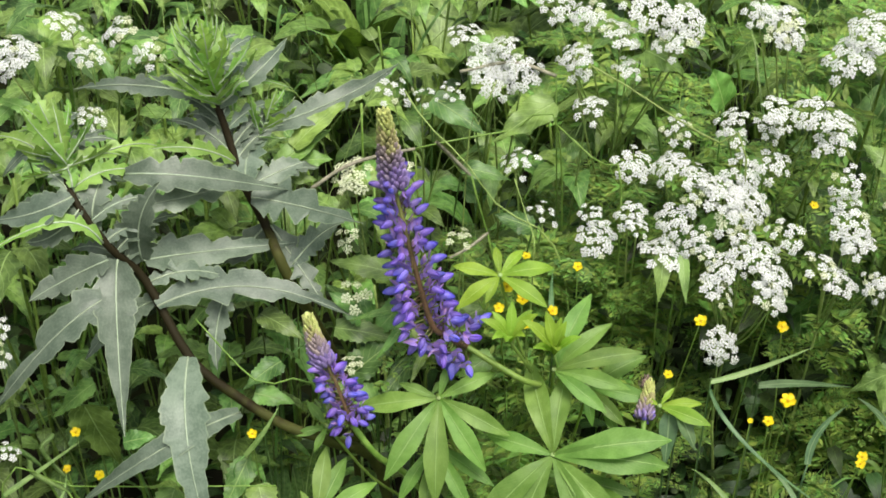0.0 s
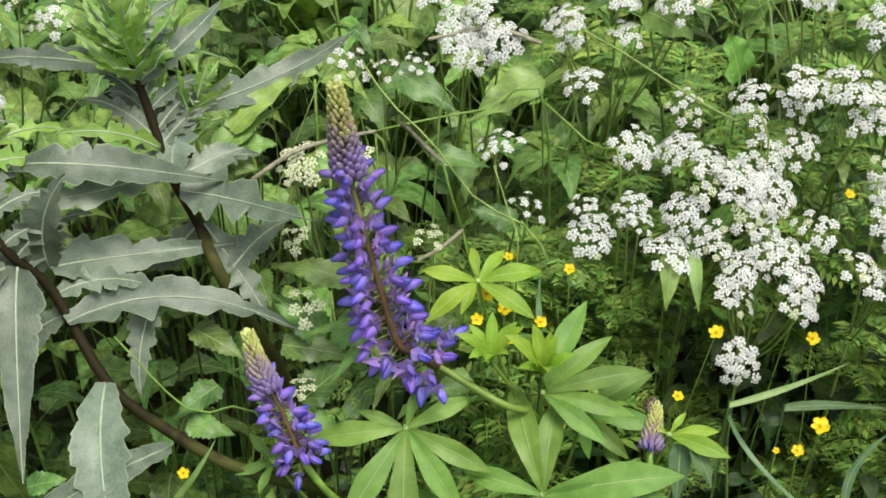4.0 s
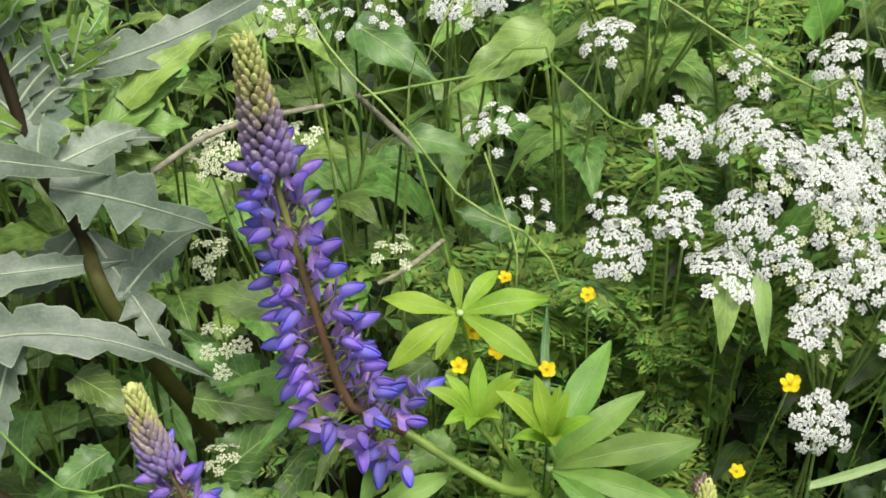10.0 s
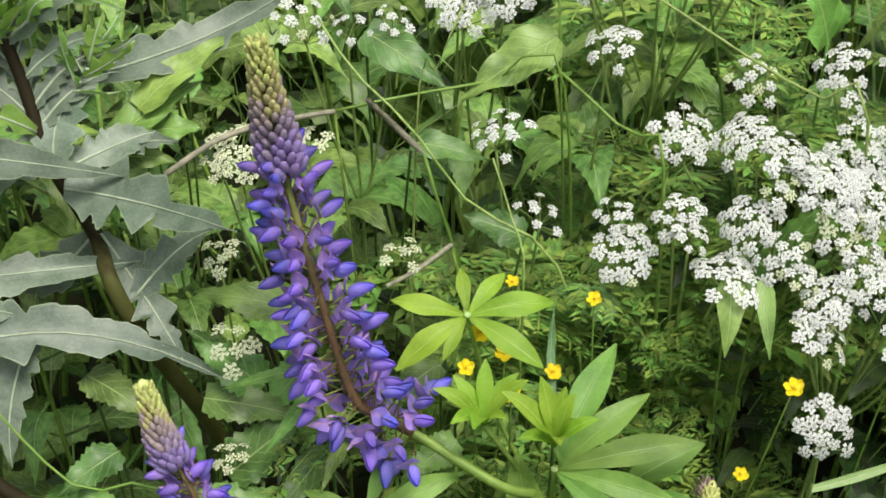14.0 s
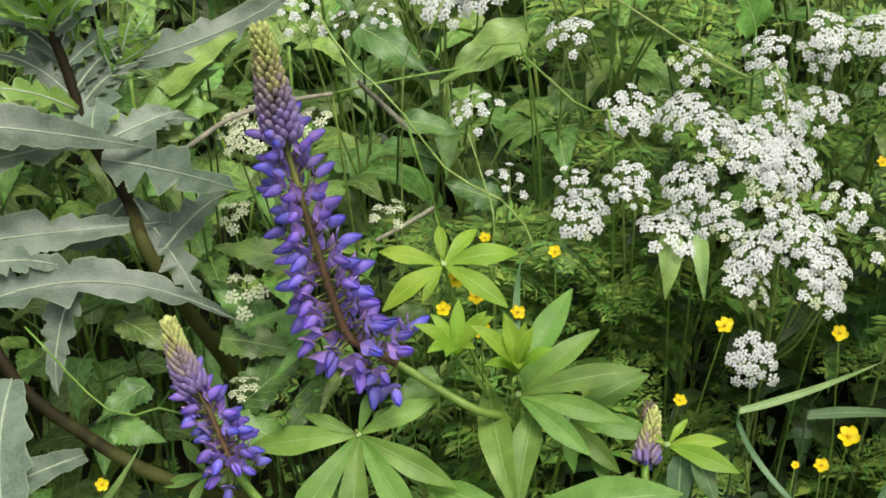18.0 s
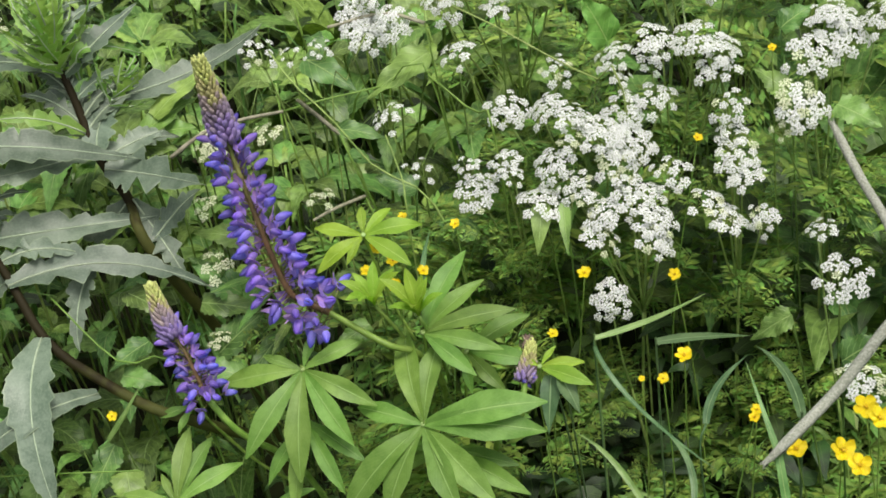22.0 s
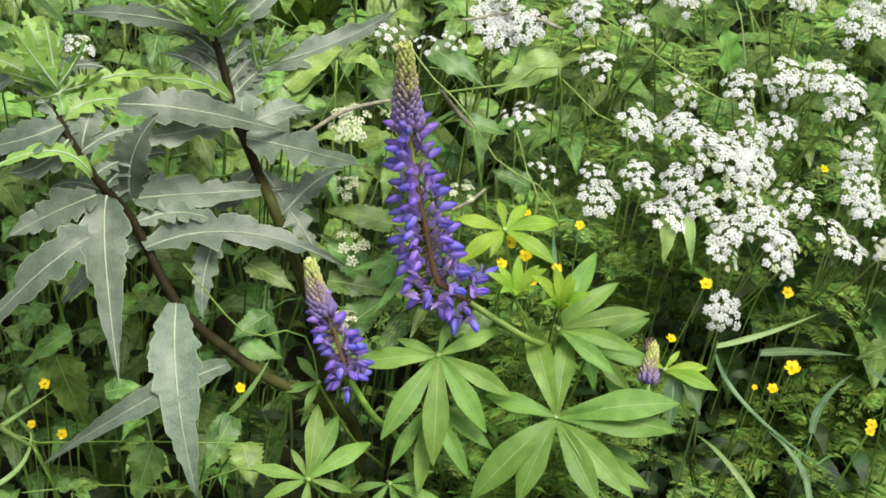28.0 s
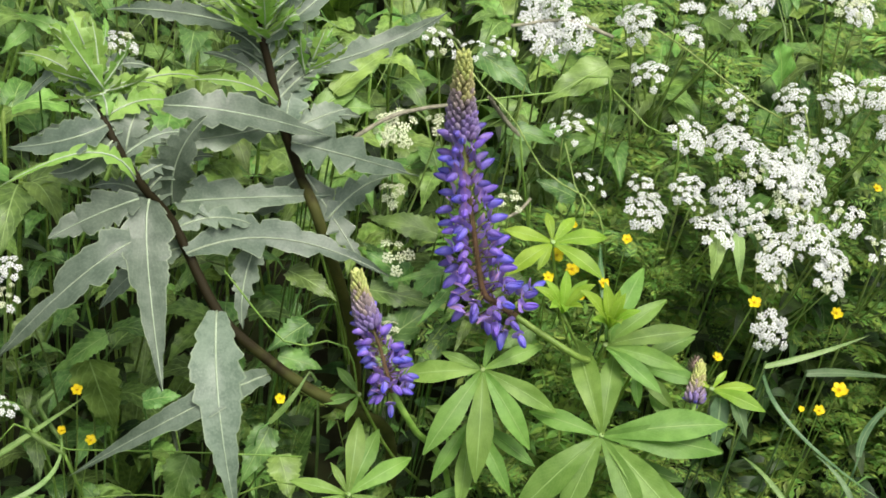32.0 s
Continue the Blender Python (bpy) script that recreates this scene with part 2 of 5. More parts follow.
class Shape:
    """Collects vertices, faces and a u, v pair for each vertex."""

    def __init__(self):
        self.v, self.f, self.uv, self.mi = [], [], [], []

    def put(self, verts, faces, uvs, mi=0):
        o = len(self.v)
        self.v += [tuple(p) for p in verts]
        self.uv += uvs
        self.f += [tuple(i + o for i in f) for f in faces]
        self.mi += [mi] * len(faces)
        return self

    def mesh(self, name, *mats):
        me = bpy.data.meshes.new(name)
        me.from_pydata(self.v, [], self.f)
        idx = np.zeros(len(me.loops), dtype=np.int32)
        me.loops.foreach_get("vertex_index", idx)
        layer = me.uv_layers.new(name="UVMap")
        layer.data.foreach_set("uv", np.array(self.uv, dtype=np.float32)[idx].ravel())
        for m in mats:
            me.materials.append(m)
        me.polygons.foreach_set("material_index", self.mi)
        me.polygons.foreach_set("use_smooth", [True] * len(me.polygons))
        me.update()
        return me

    def tube(self, pts, radii, sides=6, mi=0, cap=True):
        pts = [V(p) for p in pts]
        n = len(pts)
        if isinstance(radii, (int, float)):
            radii = [radii] * n
        vs, us, fs = [], [], []
        ref = V((0.31, 0.9, 0.2)).normalized()
        for i, p in enumerate(pts):
            t = (pts[min(i + 1, n - 1)] - pts[max(i - 1, 0)]).normalized()
            a = t.cross(ref).normalized()
            b = t.cross(a)
            for j in range(sides):
                w = 2 * math.pi * j / sides
                vs.append(p + (a * math.cos(w) + b * math.sin(w)) * radii[i])
                us.append((j / sides, i / max(1, n - 1)))
        for i in range(n - 1):
            for j in range(sides):
                k = (j + 1) % sides
                fs.append((i * sides + j, i * sides + k, (i + 1) * sides + k, (i + 1) * sides + j))
        if cap:
            fs.append(tuple(range((n - 1) * sides, n * sides)))
            fs.append(tuple(range(sides - 1, -1, -1)))
        return self.put(vs, fs, us, mi)

    def blade(self, p0, p1, p2, width, up, outline, n=10, fold=0.15, wave=0.0, waves=3.0, cols=2, mi=0, rnd=None):
        """A leaf along a curve through p0, p1, p2 (p1 is the control point). outline(s, side) gives the half width, 0 to 1."""
        p0, p1, p2, up = V(p0), V(p1), V(p2), V(up)
        vs, us, fs = [], [], []
        ph = (rnd or random).uniform(0, 6.28)
        across = [i / cols - 1 for i in range(2 * cols + 1)]
        for i in range(n + 1):
            s = i / n
            c = p0 * (1 - s) ** 2 + p1 * 2 * s * (1 - s) + p2 * s * s
            t = ((p1 - p0) * (1 - s) + (p2 - p1) * s).normalized()
            side = t.cross(up).normalized()
            nrm = side.cross(t)
            for u in across:
                w = width / 2 * outline(s, 1 if u >= 0 else -1)
                rise = fold * abs(u) * w + wave * width * u * u * math.sin(waves * 6.28 * s + ph + (1.3 if u > 0 else 0))
                vs.append(c + side * (u * w) + nrm * rise)
                us.append((u * 0.5 + 0.5, s))
        m = len(across)
        for i in range(n):
            for j in range(m - 1):
                fs.append((i * m + j, i * m + j + 1, (i + 1) * m + j + 1, (i + 1) * m + j))
        return self.put(vs, fs, us, mi)

    def ball(self, centre, ax, ay, az, rings=5, segs=7, mi=0, shape=None):
        """An ellipsoid on three half-axis vectors; shape(s) narrows or widens it along ay."""
        centre, ax, ay, az = V(centre), V(ax), V(ay), V(az)
        vs, us, fs = [centre - ay], [(0.5, 0)], []
        for i in range(1, rings):
            a = math.pi * i / rings
            r = math.sin(a) * (shape(i / rings) if shape else 1)
            for j in range(segs):
                w = 2 * math.pi * j / segs
                vs.append(centre - ay * math.cos(a) + (ax * math.cos(w) + az * math.sin(w)) * r)
                us.append((j / segs, i / rings))
        vs.append(centre + ay)
        us.append((0.5, 1))
        for j in range(segs):
            k = (j + 1) % segs
            fs.append((0, 1 + k, 1 + j))
            for i in range(rings - 2):
                a = 1 + i * segs
                fs.append((a + j, a + k, a + segs + k, a + segs + j))
            fs.append((1 + (rings - 2) * segs + j, 1 + (rings - 2) * segs + k, len(vs) - 1))
        return self.put(vs, fs, us, mi)


def thing(name, at, label, category, group="", kind=""):
    ob = new(name)
    ob.location = at
    ob.empty_display_size = 0.02
    return tagged(ob, label, category, group, kind)


def part(name, shape, mats, parent, label="", m=None):
    """One mesh object under a thing or part. shape: a Shape in world coordinates, or a mesh placed by m."""
    mats = mats if isinstance(mats, (tuple, list)) else (mats,)
    me = shape.mesh(name, *mats) if isinstance(shape, Shape) else shape
    ob = new(name, me)
    ob.parent = parent
    base = Matrix.Identity(4)
    p = parent
    while p is not None:
        base = Matrix.Translation(p.location) @ base if p.type == "EMPTY" else p.matrix_basis @ base
        p = p.parent
    ob.matrix_basis = base.inverted() @ (m or Matrix.Identity(4))
    if label:
        ob["label"] = label
    return ob


def frame_to(base, ahead, up, scale=1.0):
    """A pose at base with +Y along ahead and +Z near up."""
    y = V(ahead).normalized()
    x = y.cross(V(up)).normalized()
    z = x.cross(y)
    m = Matrix((x, y, z)).transposed().to_4x4()
    return Matrix.Translation(base) @ m @ Matrix.Diagonal((scale, scale, scale, 1))


def curve(points, n):
    """Points along a smooth line through the given ones."""
    pts = [V(p) for p in points]
    pts = [pts[0] * 2 - pts[1]] + pts + [pts[-1] * 2 - pts[-2]]
    out = []
    segs = len(pts) - 3
    for i in range(n + 1):
        s = min(i / n * segs, segs - 1e-6)
        k = int(s)
        t = s - k
        a, b, c, d = pts[k : k + 4]
        out.append(0.5 * (b * 2 + (c - a) * t + (a * 2 - b * 5 + c * 4 - d) * t * t + (b * 3 - a - c * 3 + d) * t**3))
    return out


def even(points, n):
    """As curve(), with its points at even distances."""
    fine = curve(points, n * 6)
    run = [0.0]
    for a, b in zip(fine, fine[1:]):
        run.append(run[-1] + (b - a).length)
    out, k = [], 0
    for i in range(n + 1):
        d = run[-1] * i / n
        while k < len(fine) - 2 and run[k + 1] < d:
            k += 1
        out.append(fine[k].lerp(fine[k + 1], (d - run[k]) / max(1e-9, run[k + 1] - run[k])))
    return out


def bank(x, y):
    """The ground's height: a verge that rises away from the path."""
    s = min(1, max(0, (y + 0.6) / 2.6))
    return 0.22 * s * s * (3 - 2 * s) + 0.015 * math.sin(3.1 * x + 1.7 * y) + 0.01 * math.sin(7 * x - 5 * y)


# leaf outlines: half width along the leaf
def lance(s, side):
    return max(0.03, math.sin(math.pi * min(1, s**0.82)) ** 0.85 * (0.55 + 0.45 * min(1, s * 2)))


def leaflet_outline(s, side):
    return max(0.06, (min(1, s * 1.7 + 0.08) ** 0.8) * (1 - max(0, s - 0.5) ** 2 * 3.9) if s < 0.97 else 0.05)


def ovate(s, side):
    return max(0.03, math.sin(math.pi * min(1, 0.06 + s * 0.94) ** 0.62) ** 0.9 * (1 - 0.25 * s))


def grassy(s, side):
    return max(0.02, (1 - s**2.2) * (0.7 + 0.3 * min(1, s * 4)))


def toothed(base, teeth, depth):
    def f(s, side):
        saw = (s * teeth + (0.25 if side > 0 else 0)) % 1
        return base(s, side) * (1 - depth * saw)
    return f


def sword(s, side):
    return min(1.0, (1 - s) * 1.75) ** 0.85 * min(1.0, 0.42 + s * 2.0)


def spiny(rnd, lobes, depth, base=sword):
    """Uneven pointed lobes that lean towards the tip, with a few small spines between them."""
    sides = []
    for _ in range(2):
        cuts, q = [-0.02], 0.02
        while q < 1.0:
            q += rnd.uniform(0.55, 1.5) / lobes
            cuts.append(q)
        sides.append((cuts, [rnd.uniform(0.35, 1.25) for _ in cuts], [rnd.randrange(1, 4) for _ in cuts]))

    def f(s, side):
        cuts, amp, spines = sides[0 if side < 0 else 1]
        k = 0
        while k < len(cuts) - 2 and s >= cuts[k + 1]:
            k += 1
        w = min(0.999, max(0.0, (s - cuts[k]) / (cuts[k + 1] - cuts[k])))
        lobe = (w / 0.78) ** 1.25 if w < 0.78 else ((1 - w) / 0.22) ** 1.2
        t = (w * spines[k]) % 1
        tooth = ((t / 0.85) ** 2 if t < 0.85 else (1 - t) / 0.15) * 0.09
        return max(0.03, base(s, side) * (0.9 - depth * amp[k] * (1 - lobe) + tooth))

    return f

# ---- kinds of plants ----


def flower_mesh(seed, wing):
    """A lupin flower, one unit long, pointing along +Y: two puffed wings, the banner folded back above them, a thin stalk."""
    r = random.Random(seed)
    s = Shape()
    s.tube([(0, -1.1, -0.1), (0, -0.5, -0.05), (0, 0.08, 0.02)], [0.03, 0.032, 0.06], 5, 2)
    s.ball((0, 0.1, 0.03), (0.1, 0, 0), (0, 0.12, 0.02), (0, 0, 0.1), 4, 6, 2)
    d = r.uniform(-0.08, 0.05)
    # the two wings meet along a keel below and come to a blunt beak in front
    for side in (-1, 1):
        vs, us, fs = [], [], []
        n, m = 8, 6
        for i in range(n + 1):
            q = i / n
            high = 0.25 * math.sin(math.pi * min(1, 0.08 + q * 0.91)) ** 0.5 * (1.0 - 0.3 * q) + 0.004
            y, z0 = 0.12 + 0.86 * q, -0.03 - 0.18 * q ** 1.5 + d * q
            for j in range(m + 1):
                a = math.pi * j / m
                x = 0.185 * math.sin(a) ** 0.7 * math.sin(math.pi * min(1, 0.1 + q * 0.88)) ** 0.5
                vs.append((side * (x + 0.004 + 0.03 * q * math.cos(a)), y + 0.05 * math.cos(a) * (1 - q), z0 + high * math.cos(a)))
                us.append((j / m, q))
        for i in range(n):
            for j in range(m):
                a = i * (m + 1) + j
                fs.append((a, a + 1, a + m + 2, a + m + 1))
        s.put(vs, fs, us, 0)
    # the banner: a hood that rises over the wings, its sides folded down and its rim turned up
    vs, us, fs = [], [], []
    n, m, lift = 7, 8, r.uniform(0.85, 1.15)
    for i in range(n + 1):
        q = i / n
        y, z = 0.06 + 0.5 * q ** 1.2, 0.1 + 0.42 * lift * math.sin(1.75 * q) + 0.1 * q ** 4
        w = 0.33 * math.sin(math.pi * (0.16 + 0.74 * q)) ** 0.75
        for j in range(m + 1):
            u = j / m * 2 - 1
            vs.append((w * u, y - 0.2 * u * u * (0.3 + 0.7 * q), z - 0.26 * abs(u) ** 1.7 * (1 - 0.35 * q) + 0.03 * max(0, 1 - abs(u) * 5)))
            us.append((j / m, 1 - 0.75 * abs(u) - 0.4 * abs(q - 0.75)))
    for i in range(n):
        for j in range(m):
            a = i * (m + 1) + j
            fs.append((a, a + 1, a + m + 2, a + m + 1))
    s.put(vs, fs, us, 1)
    return s.mesh("flower", wing, M_BANNER, M_LUPIN_STEM)


def bud_mesh(mat):
    s = Shape()
    s.ball((0, 0.42, 0.02), (0.28, 0, 0), (0, 0.5, -0.04), (0, 0, 0.27), 6, 7, 0, lambda q: 1.15 - 0.5 * q)
    return s.mesh("bud", mat)


FLOWERS = [flower_mesh(i, M_WING) for i in range(5)]
YOUNG_FLOWERS = [flower_mesh(i + 9, M_WING_YOUNG) for i in range(4)]
BUDS = [bud_mesh(m) for m in (M_BUD_PURPLE, M_BUD_DUSK, M_BUD_MAUVE, M_BUD_OLIVE, M_BUD_GREEN)]


def spike(plant, axis, stem_radius, open_part, flowers, size, spread, seed, label, girth=(0.0135, 0.006), bud=(0.0145, 0.0068), bud_rows=21, green=0.0):
    """A flower spike under its plant. axis: from the lowest flower to the tip; open_part: how much of it is in flower;
    spread: how far the flowers stand out at the foot and at the top of that."""
    r = random.Random(seed)
    line = even(axis, 60)
    root = part("flower_spike", Shape().tube(line, [stem_radius * (1 - 0.5 * i / 60) for i in range(61)], 8), M_LUPIN_STEM, plant, label)

    def at(s):
        q = min(59.999, max(0, s * 60))
        k = int(q)
        return line[k].lerp(line[k + 1], q - k), (line[k + 1] - line[k]).normalized()

    def round_about(t, ang):
        a = V((1, 0, 0)).cross(t).normalized()
        return a * math.cos(ang) + t.cross(a) * math.sin(ang)

    front = V((0.1, -0.85, 0.5)).normalized()
    for i in range(flowers):
        q = ((i + 0.5) / flowers) ** 1.12
        c, t = at(open_part * q + r.uniform(-0.01, 0.01))
        out = round_about(t, i * 2.39996 + r.uniform(-0.25, 0.25))
        if out.dot(front) > 0.86 and q > 0.2:
            out = (out + round_about(t, r.uniform(0, 6.28)) * 0.7 - front * 0.6).normalized()
        k = size * (1 - 0.18 * q * q) * r.uniform(0.86, 1.12)
        ahead = (out + t * (-0.12 + 0.5 * q + 0.75 * q ** 3 + r.uniform(-0.2, 0.2)) + round_about(t, r.uniform(0, 6.28)) * 0.16).normalized()
        far = spread[0] + (spread[1] - spread[0]) * q ** 0.8
        part("flower", (YOUNG_FLOWERS if q + r.uniform(-0.15, 0.15) > 0.88 else FLOWERS)[r.randrange(4)], (), root, m=frame_to(c + ahead * max(0.25 * k, far * r.uniform(0.74, 1.1) - 0.95 * k), ahead, t + front * 0.15, k))
    for w in range(bud_rows):
        q = (w + 0.5) / bud_rows
        c, t = at(min(open_part + (1.0 - open_part) * q, 0.997))
        n = 9 if q < 0.6 else 8
        g = girth[0] + (girth[1] - girth[0]) * q ** 1.3
        k = bud[0] + (bud[1] - bud[0]) * q ** 0.8
        for j in range(n):
            out = round_about(t, 2 * math.pi * (j + 0.5 * (w % 2)) / n + r.uniform(-0.12, 0.12))
            tone = q + green + r.uniform(-0.12, 0.12)
            ahead = (out * (0.95 - 0.45 * q) + t).normalized()
            part("bud", BUDS[min(4, max(0, int(tone * 5.7 - 0.5)))], (), root, m=frame_to(c + out * g * 0.6 - t * k * 0.4, ahead, out, k * r.uniform(0.92, 1.08)))
    part("spike_tip", Shape().ball(at(0.975)[0], (girth[1] * 0.85, 0, 0), at(0.99)[1] * bud[1] * 0.95, (0, girth[1] * 0.85, 0), 6, 9), M_BUD_GREEN, root, "pale yellow-green tip")
    return root


def palmate(plant, hub, normal, rays, foot, mat, seed, width=0.22, cup=0.16, droop=0.12, label=""):
    """A lupin leaf under its plant: a stalk from foot to hub, leaflets at (degrees, length) in the plane across normal."""
    r = random.Random(seed)
    h, n = V(hub), V(normal).normalized()
    e1 = V((0, 1, 0)).cross(n).normalized()
    e2 = n.cross(e1)
    f = V(foot)
    stalk = Shape().tube(curve([f, f.lerp(h, 0.5) + V((0, 0, -0.015)), h - n * 0.004, h], 10), 0.0016, 6)
    leaf = part("leaf", stalk, M_STEM, plant, label)
    part("hub", Shape().ball(h + n * 0.0015, e1 * 0.0026, n * 0.0012, e2 * 0.0026, 4, 8), M_HUB, leaf, "pale whitish hub")
    for ang, length in rays:
        d = e1 * math.cos(radians(ang)) + e2 * math.sin(radians(ang))
        p0 = h + d * 0.002
        p1 = h + d * length * 0.5 + n * length * cup * r.uniform(0.8, 1.3)
        p2 = h + d * length - n * length * droop * r.uniform(-0.4, 1.3)
        s = Shape().blade(p0, p1, p2, max(0.006, length * width * r.uniform(0.93, 1.08)), n + V((r.uniform(-.12, .12), r.uniform(-.12, .12), 0)), leaflet_outline, 14, 0.26, 0.045, r.uniform(0.8, 2.2), 3, rnd=r)
        part("leaflet", s, mat, leaf)
    return leaf


def rosette(plant, base, foot, count, length, seed):
    """A shoot of the lupin: young leaflets that stand up in a tuft on a short stalk."""
    r = random.Random(seed)
    b, f = V(base), V(foot)
    shoot = part("shoot", Shape().tube(curve([f, f.lerp(b, 0.5) + V((0.004, 0, 0)), b], 8), 0.0017, 6), M_STEM, plant, "young yellow-green shoot")
    for k in range(count):
        a = 6.2832 * k / count + r.uniform(-0.25, 0.25)
        d = V((math.cos(a), math.sin(a), 0))
        ln = length * r.uniform(0.75, 1.15)
        lean = r.uniform(0.35, 0.95)
        tip = b + d * ln * lean + V((0, 0, ln * (1.15 - 0.55 * lean)))
        mid = b + d * ln * lean * 0.35 + V((0, 0, ln * 0.62))
        part("leaflet", Shape().blade(b, mid, tip, ln * 0.27, -d + V((0, -0.5, 0.5)), leaflet_outline, 10, 0.3, 0.03, 1.2, 2, rnd=r), M_LUPIN_YOUNG, shoot)
    return shoot


def thistle_leaf(plant, p0, mid, p2, width, mat, seed, up=(0.05, -0.55, 0.8), lobes=6, depth=0.26, label=""):
    r = random.Random(seed)
    p0, mid, p2 = V(p0), V(mid), V(p2)
    p1 = mid * 2 - (p0 + p2) * 0.5
    n = lobes * 16
    s = Shape().blade(p0, p1, p2, width * 1.3, up, spiny(r, lobes, depth * 1.25), n, 0.2, 0.045, lobes * 0.3, 3, rnd=r)
    leaf = part("leaf", s, mat, plant, label)
    rib = [p0.lerp(p1, q).lerp(p1.lerp(p2, q), q) for q in [i / 10 for i in range(11)]]
    v = V(up).normalized()
    part("midrib", Shape().tube([p + v * 0.0004 for p in rib], [0.001 * (1 - 0.085 * i) + 0.00015 for i in range(11)], 5), M_RIB, leaf, "pale whitish midrib")
    return leaf


def umbellet_mesh(seed, mat, florets=14, petal=0.156, spread=0.64):
    """A small head of five-petalled florets about one unit across."""
    r = random.Random(seed)
    s = Shape()
    for i in range(florets):
        a, d = i * 2.4, spread * ((i + 0.4) / florets) ** 0.55
        c = V((math.cos(a) * d, math.sin(a) * d, -0.55 * d * d + r.uniform(-0.05, 0.05)))
        nrm = V((c.x * 0.75, c.y * 0.75, 0.9)).normalized()
        e1 = nrm.cross(V((0.3, 1, 0.1))).normalized()
        e2 = nrm.cross(e1)
        t0 = r.uniform(0, 6.28)
        s.tube([(0, 0, -0.75), (c.x * 0.7, c.y * 0.7, c.z - 0.25), c], 0.014, 3, 1, cap=False)
        s.ball(c, e1 * 0.045, nrm * 0.05, e2 * 0.045, 3, 5, 1)
        for k in range(5):
            w = t0 + k * 1.2566
            d1 = e1 * math.cos(w) + e2 * math.sin(w)
            d2 = nrm.cross(d1)
            g = petal * (1.35 if d1.dot(V((c.x, c.y, 0))) > 0.2 else 0.95)
            pts = [c + d1 * 0.02, c + d1 * g * 0.6 + d2 * g * 0.45 + nrm * 0.03, c + d1 * g * 1.1 + d2 * g * 0.22 + nrm * 0.015, c + d1 * g * 0.98 + nrm * 0.0, c + d1 * g * 1.1 - d2 * g * 0.22 + nrm * 0.015, c + d1 * g * 0.6 - d2 * g * 0.45 + nrm * 0.03]
            s.put(pts, [(0, 1, 2, 3), (0, 3, 4, 5)], [(0.5, 0.5)] * 6, 0)
    return s.mesh("umbellet", mat, M_PARSLEY_STEM)


UMBELLETS = [umbellet_mesh(i, M_WHITE) for i in range(5)]
GREEN_UMBELLETS = [umbellet_mesh(i + 20, M_CREAM, 14, 0.125, 0.55) for i in range(3)]


def cow_parsley(base, umbels, seed, label, heads=UMBELLETS, rays=11, thick=0.0012, face=None):
    """A plant with a branching stem; umbels: x, y, z and radius of each flat head of flowers."""
    r = random.Random(seed)
    b = V((base[0], base[1], bank(*base)))
    plant = thing("cow_parsley", b, label, "wildflower", "cow parsley in flower")
    top = sum((V(u[:3]) for u in umbels), V()) / len(umbels)
    fork = b.lerp(top, 0.72) + V((0, 0.03, -0.02))
    part("stem", Shape().tube(curve([b, b.lerp(fork, 0.5) + V((r.uniform(-.02, .02), r.uniform(-.02, .02), 0)), fork], 10), [thick * (2.0 - 0.08 * i) for i in range(11)], 7), M_PARSLEY_STEM, plant)
    for x, y, z, rad in umbels:
        c = V((x, y, z))
        low = c - V((0, -0.012, rad * 1.15))
        s = Shape().tube(curve([fork, fork.lerp(low, 0.55) + V((0, 0.0, -0.012)), low], 8), [thick * (1.15 - 0.05 * i) for i in range(9)], 6)
        nrm = (V((r.uniform(-0.45, 0.45), -0.42 + r.uniform(-0.35, 0.35), 0.85))).normalized()
        if face:
            nrm = V(face).normalized()
        e1 = nrm.cross(V((0, 1, 0.2))).normalized()
        e2 = nrm.cross(e1)
        n = max(6, int(rays * 1.3 * (rad / 0.025) ** 0.7) + r.randrange(-2, 3))
        spots = []
        for i in range(n):
            d = rad * 0.92 * ((i + 0.5) / n) ** 0.5 * r.uniform(0.85, 1.12)
            a = i * 2.39996 + seed
            p = c + e1 * math.cos(a) * d + e2 * math.sin(a) * d - nrm * (d * d / rad * 0.42) + nrm * r.uniform(-0.003, 0.003)
            tilt = (nrm + (p - c) / rad * 0.6).normalized()
            spots.append((p, tilt))
            s.tube([low, low.lerp(p, 0.6) + (p - low).cross(e1) * 0.02, p - tilt * 0.004], 0.00045, 4, cap=False)
        head = part("umbel", s, M_PARSLEY_STEM, plant)
        faded = r.choice((0, 0, 0.1, 0.3))
        for p, tilt in spots:
            k = rad * ((0.295 if rays > 8 else 0.23) if heads is UMBELLETS else 0.44) * r.uniform(0.8, 1.25)
            pick = GREEN_UMBELLETS if r.random() < faded else heads
            part("umbellet", pick[r.randrange(3)], (), head, m=frame_to(p, tilt.cross(e1 + e2 * r.uniform(-1, 1)), tilt, k))
    return plant


